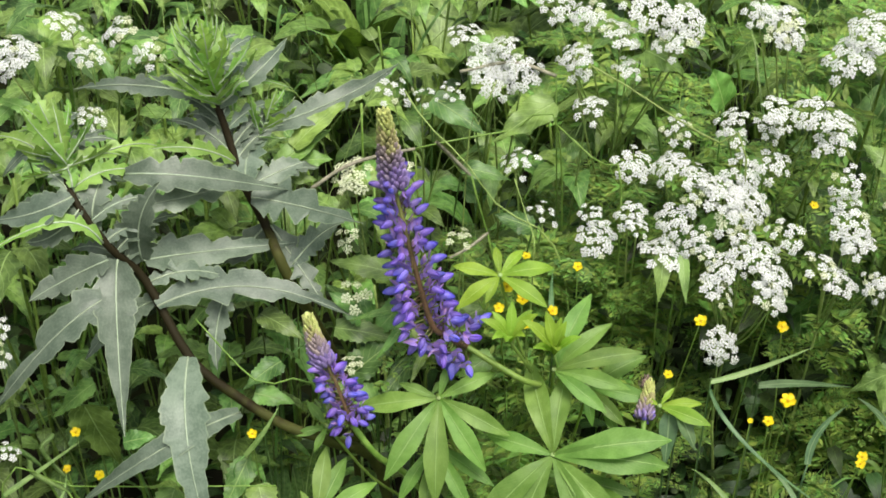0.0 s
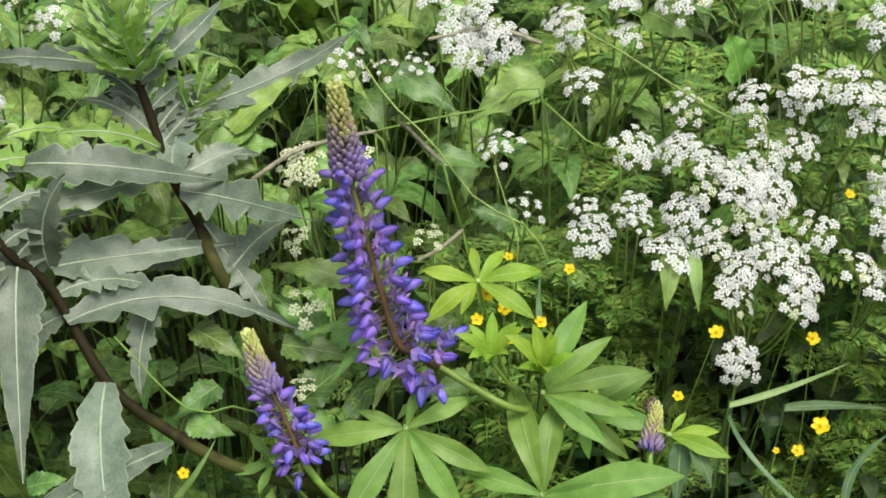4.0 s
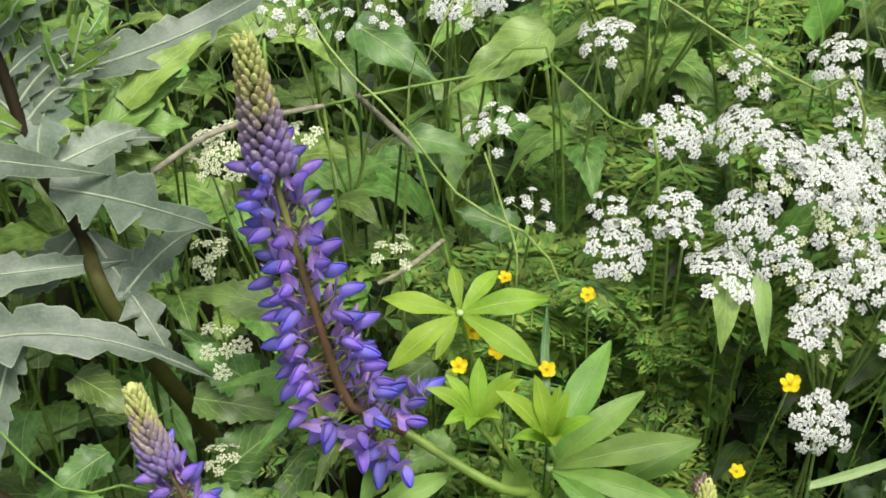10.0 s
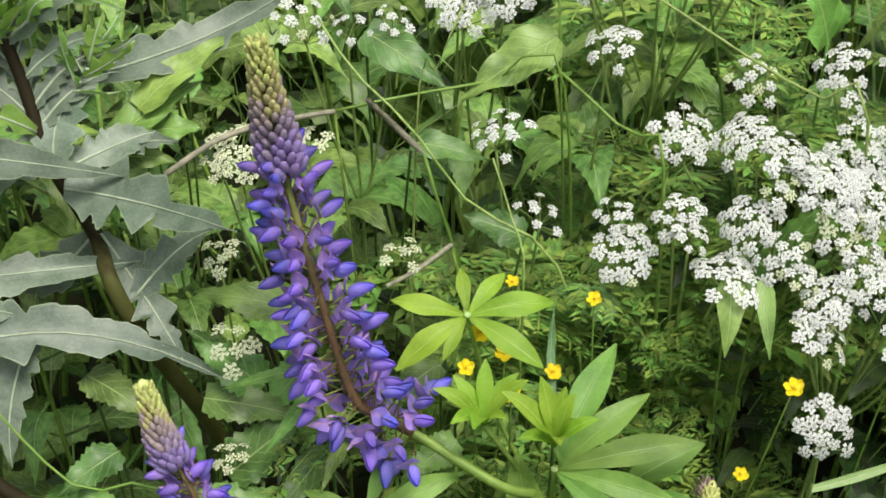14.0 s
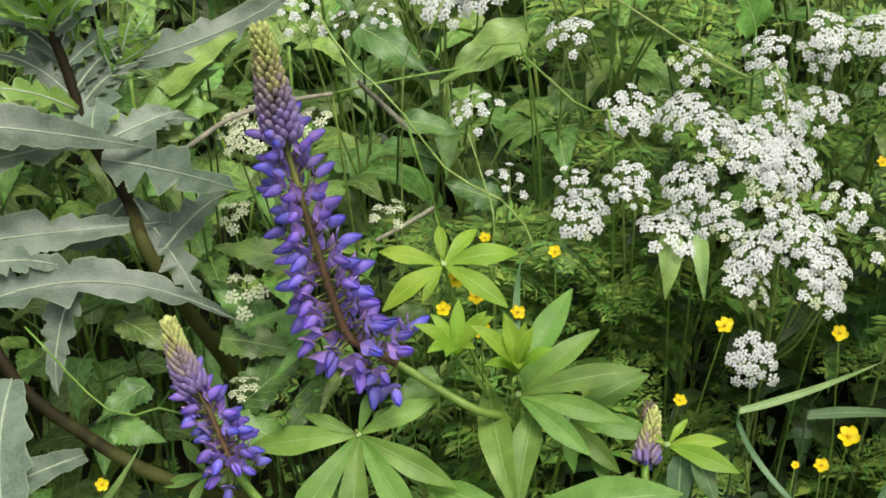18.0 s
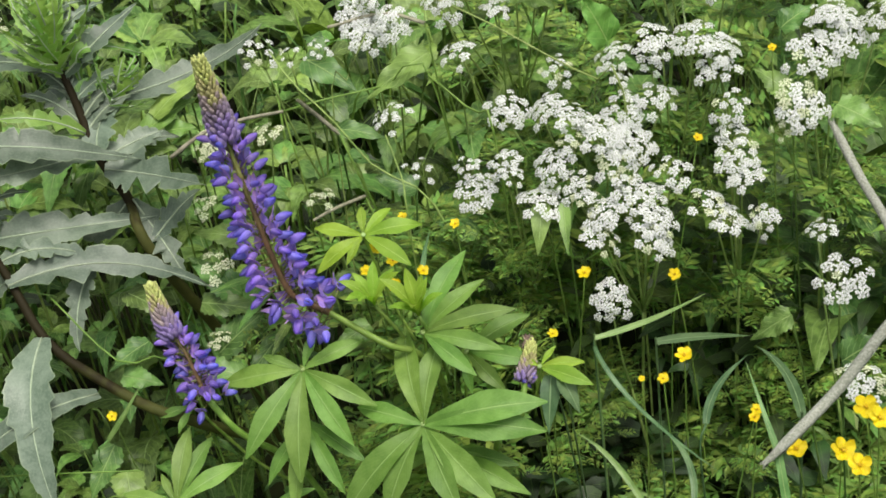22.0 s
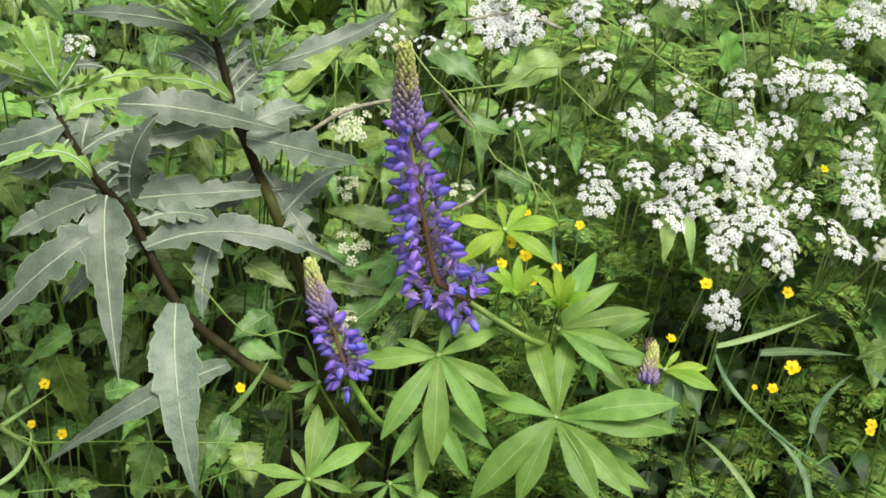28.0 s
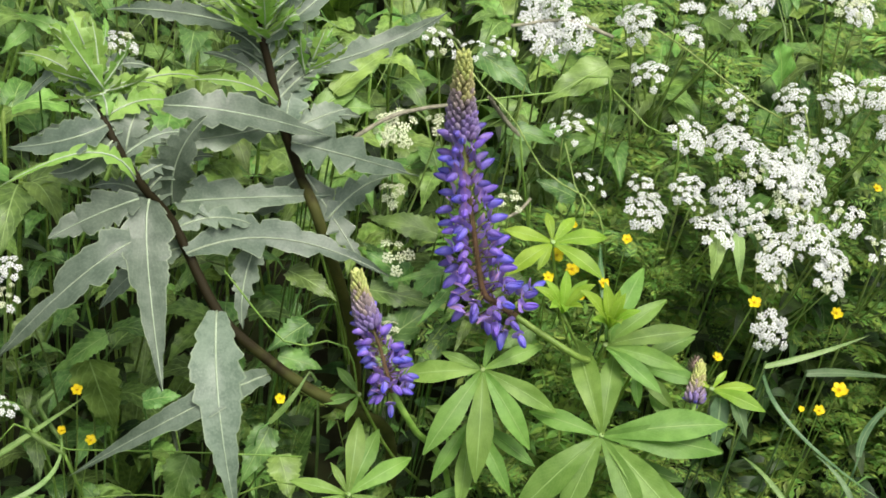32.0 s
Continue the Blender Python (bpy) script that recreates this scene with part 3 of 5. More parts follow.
def petal_cup_mesh(seed):
    """A buttercup one unit across: five overlapping rounded petals and a boss of stamens."""
    r = random.Random(seed)
    s = Shape()
    for k in range(5):
        a = k * 1.2566 + r.uniform(-0.08, 0.08)
        rise = r.uniform(0.12, 0.26)
        vs, us, fs = [], [], []
        for i in range(5):
            q = i / 4
            w = (0.05, 0.15, 0.225, 0.235, 0.14)[i]
            d, z = 0.03 + 0.5 * q, rise * q ** 1.6
            for j in range(5):
                u = j / 2 - 1
                x, y = d - 0.03 * u * u, w * u
                vs.append((x * math.cos(a) - y * math.sin(a), x * math.sin(a) + y * math.cos(a), z + 0.06 * u * u + 0.07 * u * q + 0.02 * u))
                us.append((j / 4, q))
        for i in range(4):
            for j in range(4):
                fs.append((i * 5 + j, i * 5 + j + 1, i * 5 + j + 6, i * 5 + j + 5))
        s.put(vs, fs, us, 0)
    s.ball((0, 0, 0.08), (0.1, 0, 0), (0, 0, 0.09), (0, 0.1, 0), 4, 8, 1)
    for k in range(16):
        a, d = k * 2.4, 0.08 + 0.07 * (k % 3) / 2
        s.ball((math.cos(a) * d, math.sin(a) * d, 0.15), (0.018, 0, 0), (0, 0, 0.03), (0, 0.018, 0), 3, 4, 1)
    return s.mesh("corolla", M_YELLOW, M_STAMEN)


CUPS = [petal_cup_mesh(i) for i in range(3)]


def buttercup(x, y, z, size, seed, tilt=(0, -0.5, 1), foot=None):
    r = random.Random(seed)
    c = V((x, y, z))
    f = V(foot) if foot else V((c.x + r.uniform(-.05, .05), c.y + 0.05 + r.uniform(0, .05), 0))
    f.z = bank(f.x, f.y)
    plant = thing("buttercup", f, "glossy yellow buttercup on a thin stem among leaves", "wildflower", "buttercups")
    n = (V(tilt) + V((r.uniform(-.3, .3), r.uniform(-.3, .2), 0))).normalized()
    part("stem", Shape().tube(curve([f, f.lerp(c, 0.6) + V((r.uniform(-.015, .015), 0, 0)), c - n * 0.0008], 9), [0.0011 - 0.00005 * i for i in range(10)], 5), M_STEM, plant)
    part("corolla", CUPS[r.randrange(3)], (), plant, m=frame_to(c, n.cross(V((1, r.uniform(-1, 1), 0.1))), n, size))
    return plant


def stalk(name, points, radius, mat, label, category="stem", n=20, taper=0.6):
    """A lone stem through the given points, the first of them its foot on the ground."""
    pts = [V(p) for p in points]
    ob = thing(name, pts[0], label, category)
    if mat is not M_DRY:
        n += 8
        part("stem", Shape().tube(even(pts, n), [radius * (1 - (1 - taper) * i / n) for i in range(n + 1)], 6), mat, ob)
        return ob
    part("stem", Shape().tube(curve(pts[1:], n), [radius * (1 - (1 - taper) * i / n) for i in range(n + 1)], 6), mat, ob)
    part("foot", Shape().tube(curve([pts[0], pts[0].lerp(pts[1], 0.5) + V((0.01, 0.01, 0)), pts[1]], 8), min(radius, 0.001), 5), M_STEM, ob)
    return ob


def foxtail(foot, points, radius, seed, label, mat=M_GREY):
    """A grass stem with a long hairy grey head along the given points."""
    r = random.Random(seed)
    f = V((foot[0], foot[1], bank(*foot)))
    ob = thing("foxtail_grass", f, label, "grass", "foxtail grasses")
    line = curve(points, 40)
    part("stem", Shape().tube(curve([f, f.lerp(line[0], 0.6) + V((0.03, 0, 0.02)), line[0]], 12), 0.0013, 6), M_STEM, ob)
    s = Shape().tube(line, [radius * min(1, 0.45 + i * 0.12, 0.4 + (40 - i) * 0.15) for i in range(41)], 9)
    for i in range(900):
        k = r.randrange(40)
        c = line[k].lerp(line[k + 1], r.random())
        t = (line[k + 1] - line[k]).normalized()
        a = t.orthogonal().normalized()
        w = r.uniform(0, 6.28)
        o = a * math.cos(w) + t.cross(a) * math.sin(w)
        girth = radius * min(1, 0.45 + k * 0.12, 0.4 + (40 - k) * 0.15)
        p = c + o * girth * 0.8
        s.blade(p, p + o * 0.0008 + t * 0.002, p + o * r.uniform(0.0006, 0.0016) + t * 0.0042, 0.0011, o, lance, 2, 0.1, 0, 1, 1, rnd=r)
    part("seed_head", s, mat, ob, "hairy seed head")
    return ob


def herb(foot, leaves, mat, seed, label, name="broadleaf_herb", teeth=10, depth=0.24, fold=0.16):
    """A herb with leaves at given places: base, tip and width of each."""
    r = random.Random(seed)
    f = V((foot[0], foot[1], bank(*foot)))
    ob = thing(name, f, label, "plant", "leafy herbs")
    for base, tip, width in leaves:
        b, t = V(base), V(tip)
        up = V((r.uniform(-.2, .2), -0.5, 0.85))
        mid = b.lerp(t, 0.5) + up * (t - b).length * r.uniform(0.08, 0.2)
        s = Shape().blade(b, mid, t, width, up, toothed(ovate, teeth, depth), teeth * 3, fold, 0.07, 2.5, 3, rnd=r)
        s.tube(curve([f, f.lerp(b, 0.7) + V((0, 0.01, 0.02)), b], 8), 0.0011, 5)
        part("leaf", s, mat, ob)
    return ob


def long_blade(p0, p1, p2, width, mat, seed, label):
    """A single broad grass blade whose foot runs down to the ground."""
    r = random.Random(seed)
    a, b, c = V(p0), V(p1), V(p2)
    f = V((a.x, a.y + 0.04, bank(a.x, a.y + 0.04)))
    ob = thing("grass_blade", f, label, "grass", "long grass blades")
    s = Shape().blade(a, b * 2 - (a + c) * 0.5, c, width * 0.8, (r.uniform(-.2, .2), -0.6, 0.8), grassy, 14, 0.3, 0.02, 1, 1, rnd=r)
    back = (a - b).normalized()
    back = back * (0.02 if back.z < -0.3 else 0)
    s.tube(curve([f, f.lerp(a, 0.55), a + back + V((0, 0, -0.01)), a], 10), width * 0.1, 5)
    part("blade", s, mat, ob)
    return ob


def more_thistle_leaves(plant, line, count, seed, lengths, mat=M_THISTLE):
    """Further leaves that stand round a thistle's stem on its far side."""
    r = random.Random(seed)
    pts = curve(line, 40)
    for i in range(count):
        q = 0.34 + 0.65 * (i / count) ** 0.7
        p = pts[int(q * 40)]
        a = i * 2.39996 + r.uniform(-.4, .4)
        d = V((math.cos(a), 0.35 + 0.65 * abs(math.sin(a)), 0)).normalized()
        ln = lengths[0] + (lengths[1] - lengths[0]) * q
        ln *= r.uniform(0.7, 1.2)
        tip = p + d * ln + V((0, 0, ln * r.uniform(-0.25, 0.35)))
        thistle_leaf(plant, p, p.lerp(tip, 0.5) + V((0, 0, ln * 0.16)), tip, ln * r.uniform(0.22, 0.34), mat if q < 0.72 or i % 3 == 0 else M_THISTLE_GREEN, seed * 7 + i, lobes=6, depth=0.5)


def thistle_crown(plant, top, axis, count, seed, size):
    """Young upright leaves packed round the tip of a thistle's shoot."""
    r = random.Random(seed)
    top, axis = V(top), V(axis).normalized()
    a0 = axis.orthogonal().normalized()
    for i in range(count):
        q = i / count
        a = i * 2.39996
        d = a0 * math.cos(a) + axis.cross(a0) * math.sin(a)
        p = top - axis * size * 0.9 * q
        ln = size * r.uniform(0.75, 1.15) * (0.7 + 0.5 * q)
        tip = p + d * ln * (0.3 + 0.5 * q) + axis * ln * (0.85 - 0.45 * q)
        thistle_leaf(plant, p, p.lerp(tip, 0.5) + d * ln * 0.1, tip, ln * 0.3, M_THISTLE_GREEN, seed * 31 + i, up=(-d + axis * 0.6 + V((0, -0.3, 0.2))), lobes=5, depth=0.6)


def clover_head(at, size, seed):
    r = random.Random(seed)
    c = V(at)
    f = V((c.x, c.y + 0.05, bank(c.x, c.y + 0.05)))
    ob = thing("clover", f, "faded pinkish-grey clover head beside the lupin bud", "wildflower")
    part("stem", Shape().tube(curve([f, f.lerp(c, 0.5) + V((0.01, 0, 0)), c], 8), 0.0008, 5), M_STEM, ob)
    s = Shape().ball(c, (size * 0.5, 0, 0), (0, 0, size * 0.55), (0, size * 0.5, 0), 5, 8)
    for i in range(60):
        z = 1 - 2 * (i + 0.5) / 60
        a, q = i * 2.39996, math.sqrt(1 - z * z)
        d = V((q * math.cos(a), q * math.sin(a), z))
        p = c + d * size * 0.45
        s.blade(p, p + d * size * 0.25 + V((0, 0, size * 0.1)), p + d * size * 0.35 + V((0, 0, size * 0.3)), size * 0.2, d.orthogonal(), lance, 3, 0.2, 0, 1, 1, rnd=r)
    part("flower_head", s, M_CLOVER, ob)
    return ob


# ---- ground ----


def ground_sheet():
    n, s = 90, Shape()
    vs, us, fs = [], [], []
    xs = [math.copysign(abs(q) ** 5 * 900 + abs(q) * 2.2, q) for q in [i / n * 2 - 1 for i in range(n + 1)]]
    for j, y in enumerate(xs):
        for i, x in enumerate(xs):
            z = bank(x, y) + 0.012 * noise.noise((x * 9, y * 9, 0)) if max(abs(x), abs(y)) < 40 else 0.22 * (y > 0)
            vs.append((x, y, z))
            us.append((i / n, j / n))
    for j in range(n):
        for i in range(n):
            a = j * (n + 1) + i
            fs.append((a, a + 1, a + n + 2, a + n + 1))
    ob = new("ground", s.put(vs, fs, us).mesh("ground", M_SOIL))
    return tagged(ob, "dark moist soil under dense meadow plants", "ground", kind="structure")


ground_sheet()


def canopy(x, y):
    """How high the filling plants may grow, so that they stay under and behind the flowers."""
    stops = ((-0.7, 0.2), (-0.3, 0.27), (-0.11, 0.38), (-0.03, 0.47), (0.06, 0.57), (0.14, 0.65), (0.27, 0.73), (3.0, 0.75))
    z = stops[0][1]
    for (a, za), (b, zb) in zip(stops, stops[1:]):
        if a <= y <= b:
            z = za + (zb - za) * (y - a) / (b - a)
    if x > 0.26 and y < 0.02:
        z -= 0.13
    if -0.2 < x < 0.28 and y > 0.06:
        z -= 0.085
    if x < -0.05 and y < 0.02:
        z -= 0.1
    return z


# ---- filling plants: each kind is built a few times and then copied ----
def nettle_herb(seed):
    r = random.Random(seed)
    plant = thing("nettle_plant", (0, 0, 0), "green leafy herb with paired toothed leaves", "plant", "leafy herbs")
    top = V((r.uniform(-.1, .1), r.uniform(-.1, .1), 1.0))
    line = curve([(0, 0, 0), top * 0.5 + V((r.uniform(-.05, .05), 0, 0)), top], 12)
    part("stem", Shape().tube(line, [0.008 - 0.0004 * i for i in range(13)], 5), M_STEM, plant)
    for k in range(7):
        q = 0.42 + 0.57 * k / 6
        c = line[min(12, int(q * 12))]
        for side in (0, 1):
            a = (k % 2) * 1.57 + side * 3.14 + r.uniform(-.3, .3)
            size = 0.155 * (1.1 - 0.55 * max(0, q - 0.6) / 0.4) * r.uniform(0.85, 1.15)
            d = V((math.cos(a), math.sin(a), 0))
            p0 = c + d * 0.05 + V((0, 0, 0.02))
            s = Shape().blade(p0, p0 + d * size * 0.5 + V((0, 0, size * 0.28)), p0 + d * size - V((0, 0, size * r.uniform(0.05, 0.5))), size * 0.6, (0, 0, 1), toothed(ovate, 9, 0.26), 27, 0.16, 0.05, 2, 2, rnd=r)
            s.tube([c, p0], 0.003, 4)
            part("leaf", s, M_NETTLE, plant)
    return plant


def elder_herb(seed):
    r = random.Random(seed)
    plant = thing("ground_elder", (0, 0, 0), "fresh green herb with broad three-part leaves", "plant", "leafy herbs")
    for k in range(4):
        a = k * 1.57 + r.uniform(-.5, .5)
        d = V((math.cos(a), math.sin(a), 0))
        h = V((d.x * 0.16, d.y * 0.16, r.uniform(0.78, 1.0)))
        leaf = part("leaf", Shape().tube(curve([(0, 0, 0), h * 0.5 - d * 0.03, h], 8), 0.004, 5), M_STEM, plant)
        for ang in (-1.25, 0, 1.25):
            e = V((math.cos(a + ang), math.sin(a + ang), 0))
            for lateral in ((0,) if r.random() < 0.5 else (-0.6, 0.6)):
                e2 = V((math.cos(a + ang + lateral), math.sin(a + ang + lateral), 0))
                size = 0.14 * r.uniform(0.75, 1.2) * (0.85 if lateral else 1)
                p0 = h + e * 0.02
                s = Shape().blade(p0, p0 + e2 * size * 0.5 + V((0, 0, 0.035)), p0 + e2 * size - V((0, 0, size * r.uniform(0, 0.35))), size * 0.62, (0, 0, 1), toothed(ovate, 8, 0.22), 24, 0.16, 0.05, 1.5, 2, rnd=r)
                part("leaflet", s, M_ELDER, leaf)
    return plant


def frond(s, p0, d, size, r, mi=0, stalk_share=1.0):
    """A feathery leaf of cow parsley: a triangle of side sprays, each cut again into small pointed lobes."""
    up = V((r.uniform(-.2, .2), r.uniform(-.2, .2), 1)).normalized()
    side = d.cross(up).normalized()
    tip = p0 + d * size + V((0, 0, -size * r.uniform(0.05, 0.35)))
    ctrl = p0 + d * size * 0.5 + V((0, 0, size * 0.2))

    def spray(c, e, w, lobes):
        f = e.cross(up).normalized()
        dip = V((0, 0, r.uniform(-0.25, 0.05)))
        s.blade(c, c + e * w * 0.5, c + (e + dip) * w, w * 0.05, up, lance, 2, 0, 0, 1, 1, mi)
        for j in range(lobes):
            u = 0.18 + 0.82 * j / lobes
            b = c + (e + dip * u) * w * u
            for sd in (-1, 1):
                ln = w * (0.5 - 0.26 * u) * r.uniform(0.75, 1.25)
                g = (e * r.uniform(0.6, 1.0) + f * sd * 0.8 + up * r.uniform(-.3, .25)).normalized()
                k = g.cross(up).normalized() * ln * 0.17
                mid = b + g * ln * 0.45 + up * ln * 0.06
                s.put([b, mid + k, b + g * ln, mid - k], [(0, 1, 2), (0, 2, 3)], [(0.5, 0), (0.9, .5), (0.5, 1), (0.1, .5)], mi)

    for i in range(7):
        q = 0.08 + 0.86 * i / 7
        c = p0 * (1 - q) ** 2 + ctrl * 2 * q * (1 - q) + tip * q * q
        w = size * 0.42 * (1 - q) ** 0.8 + 0.012 * stalk_share
        for sd in (-1, 1):
            spray(c, (side * sd + d * r.uniform(0.45, 0.8)).normalized(), w * r.uniform(0.85, 1.15), 5 if i < 4 else 3)
    spray(p0.lerp(tip, 0.85), d, size * 0.2, 4)
    s.tube([p0, p0.lerp(ctrl, 0.7).lerp(ctrl.lerp(tip, 0.7), 0.35), tip], [0.004 * stalk_share, 0.003 * stalk_share, 0.001 * stalk_share], 4, mi)


def ferny_herb(seed):
    r = random.Random(seed)
    plant = thing("cow_parsley_foliage", (0, 0, 0), "tuft of finely cut feathery green leaves", "plant", "feathery leaves")
    for k in range(4):
        a = k * 1.6 + r.uniform(-.4, .4)
        d = V((math.cos(a), math.sin(a), 0))
        h = V((d.x * 0.14, d.y * 0.14, r.uniform(0.7, 0.98)))
        s = Shape().tube(curve([(0, 0, 0), h * 0.5 - d * 0.02, h], 6), 0.005, 5)
        frond(s, h, d, r.uniform(0.22, 0.32), r)
        frond(s, h * 0.8, V((-d.y, d.x, 0)), r.uniform(0.16, 0.24), r)
        frond(s, h * 0.72, V((d.y, -d.x, 0)), r.uniform(0.16, 0.24), r)
        part("leaf", s, M_FERNY, plant)
    return plant


def dock_herb(seed):
    r = random.Random(seed)
    plant = thing("broadleaf_herb", (0, 0, 0), "low herb with long smooth green leaves", "plant", "leafy herbs")
    for k in range(6):
        a = k * 1.05 + r.uniform(-.4, .4)
        d = V((math.cos(a), math.sin(a), 0))
        ln = r.uniform(0.5, 0.75)
        s = Shape().blade(d * 0.02, d * ln * 0.35 + V((0, 0, ln * 1.1)), d * ln * 0.8 + V((0, 0, ln * r.uniform(0.75, 1.2))), ln * 0.24, (-d.x, -d.y, 0.5), lance, 12, 0.2, 0.05, 2, 2, rnd=r)
        part("leaf", s, M_ELDER if k % 2 else M_NETTLE, plant)
    return plant


KINDS = [(nettle_herb, 4, 0.4), (elder_herb, 5, 0.37), (ferny_herb, 5, 0.15), (dock_herb, 3, 0.08)]


def fill_meadow():
    r = random.Random(11)
    made = []
    for f, n, share in KINDS:
        made.append(([f(100 + i) for i in range(n)], share))
    used = set()
    step = 0.088
    for j in range(17):
        for i in range(21):
            x, y = -0.8 + i * step + r.uniform(-.03, .03), -0.42 + j * step + r.uniform(-.03, .03)
            if (x < -0.5 or x > 0.8) and y < -0.2:
                continue
            q, pick = r.random(), 0
            if x > 0.22 and y < 0.1 and r.random() < 0.4:
                q = 0.8
            for k, (_, share) in enumerate(made):
                pick = k
                q -= share
                if q < 0:
                    break
            if pick == 2 and y > 0.12:
                pick = (i + j) % 2
            src = made[pick][0][r.randrange(len(made[pick][0]))]
            z = bank(x, y) - 0.01
            h = max(0.1, (canopy(x, y) - z) * (r.uniform(0.84, 1.04) if r.random() < 0.4 else r.uniform(0.34, 0.62)))
            if pick == 2:
                h *= 0.9
            m = Matrix.Translation((x, y, z)) @ Euler((r.uniform(-.12, .12), r.uniform(-.12, .12), r.uniform(0, 6.28))).to_matrix().to_4x4() @ Matrix.Diagonal((h * 0.9, h * 0.9, h, 1))
            if src.name not in used:
                used.add(src.name)
                src.matrix_basis = m
            else:
                ob = copy_thing(src, pose(0, 0, 0))
                ob.matrix_basis = m


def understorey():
    """Small leaves that close the gaps near the ground, too many to count; their dark green has the gaps' shade painted
    in.
    """
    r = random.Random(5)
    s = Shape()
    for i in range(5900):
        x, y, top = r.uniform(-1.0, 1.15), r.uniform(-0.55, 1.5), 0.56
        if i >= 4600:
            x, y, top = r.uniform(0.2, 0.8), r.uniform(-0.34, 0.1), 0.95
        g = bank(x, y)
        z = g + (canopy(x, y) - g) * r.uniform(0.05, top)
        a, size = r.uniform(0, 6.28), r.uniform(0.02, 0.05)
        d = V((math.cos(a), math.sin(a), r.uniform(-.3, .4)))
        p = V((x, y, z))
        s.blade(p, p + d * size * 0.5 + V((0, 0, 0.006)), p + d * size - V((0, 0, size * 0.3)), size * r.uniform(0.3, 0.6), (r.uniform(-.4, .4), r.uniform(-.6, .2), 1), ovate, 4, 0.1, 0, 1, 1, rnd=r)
    ob = new("undergrowth", s.mesh("undergrowth", M_UNDER_SHADED))
    tagged(ob, "dense low undergrowth of small leaves, their green darkened as painted shade", "undergrowth", kind="stuff")


def grass():
    r = random.Random(8)
    s = Shape()
    for i in range(330):
        x, y = r.uniform(-1.1, 1.2), r.uniform(-0.5, 1.5)
        z = bank(x, y)
        h = (canopy(x, y) - z) * r.uniform(0.5, 1.08)
        a = r.uniform(0, 6.28)
        d = V((math.cos(a), math.sin(a), 0)) * h * r.uniform(0.1, 0.6)
        p = V((x, y, z))
        s.blade(p, p + V((d.x * 0.25, d.y * 0.25, h * 1.05)), p + d + V((0, 0, h * r.uniform(0.55, 1.0))), r.uniform(0.003, 0.007), (-d.x, -d.y, 0.3), grassy, 7, 0.25, 0, 1, 1, rnd=r)
    for i in range(5200):
        a, q = r.uniform(0, 6.28), r.uniform(0.9, 4.6)
        x, y = math.cos(a) * q, math.sin(a) * q + 0.3
        z = bank(x, y)
        h = r.uniform(0.2, 0.7) if y > -0.6 else r.uniform(0.06, 0.16)
        d = V((r.uniform(-.4, .4), r.uniform(-.4, .4), 0)) * h
        p = V((x, y, z))
        s.blade(p, p + V((0, 0, h)), p + d + V((0, 0, h)), r.uniform(0.006, 0.014), (0.2, -1, 0.3), grassy, 4, 0.2, 0, 1, 1, rnd=r)
    ob = new("grass", s.mesh("grass", M_GRASS))
    tagged(ob, "long green meadow grass blades", "grass", kind="stuff")


def far_meadow():
    """Leafy herbs round about the flowers, on out of view."""
    r = random.Random(21)
    s = Shape()
    for i in range(15000):
        a, q = r.uniform(0, 6.28), 0.75 + 4.2 * r.random() ** 1.3
        x, y = math.cos(a) * q, math.sin(a) * q + 0.35
        if -0.95 < x < 1.1 and -0.5 < y < 1.05:
            continue
        g = bank(x, y)
        top = 0.62 if y > -0.5 else 0.12
        p = V((x, y, g + top * r.uniform(0.1, 1.0) * min(1, 0.4 + abs(y + 0.5))))
        b, size = r.uniform(0, 6.28), r.uniform(0.05, 0.11) * (1 if y > -0.5 else 0.5)
        d = V((math.cos(b), math.sin(b), r.uniform(-.4, .3)))
        s.blade(p, p + d * size * 0.5 + V((0, 0, 0.012)), p + d * size - V((0, 0, size * 0.3)), size * r.uniform(0.3, 0.55), (r.uniform(-.4, .4), r.uniform(-.4, .4), 1), ovate, 4, 0.1, 0, 1, 1, rnd=r)
    ob = new("meadow_herbs", s.mesh("meadow_herbs", M_MEADOW))
    tagged(ob, "tangle of green meadow herbs all around", "undergrowth", kind="stuff")


def feathery_undergrowth():
    """Finely cut leaves at half height under the white flowers and buttercups."""
    r = random.Random(31)
    s = Shape()
    for i in range(450):
        if i < 350:
            x, y, low, high = r.uniform(0.06, 0.85), r.uniform(-0.34, 0.14), 0.5, 1.0
        else:
            x, y, low, high = r.uniform(0.2, 0.9), r.uniform(0.02, 0.45), 0.72, 0.98
        g = bank(x, y)
        z = g + (canopy(x, y) - g) * r.uniform(low, high)
        a = r.uniform(0, 6.28)
        frond(s, V((x, y, z)), V((math.cos(a), math.sin(a), r.uniform(-.1, .3))).normalized(), r.uniform(0.06, 0.14), r, 0, 0.15)
    ob = new("feathery_undergrowth", s.mesh("feathery_undergrowth", M_FERNY))
    tagged(ob, "finely divided green leaves under the flowers", "undergrowth", kind="stuff")


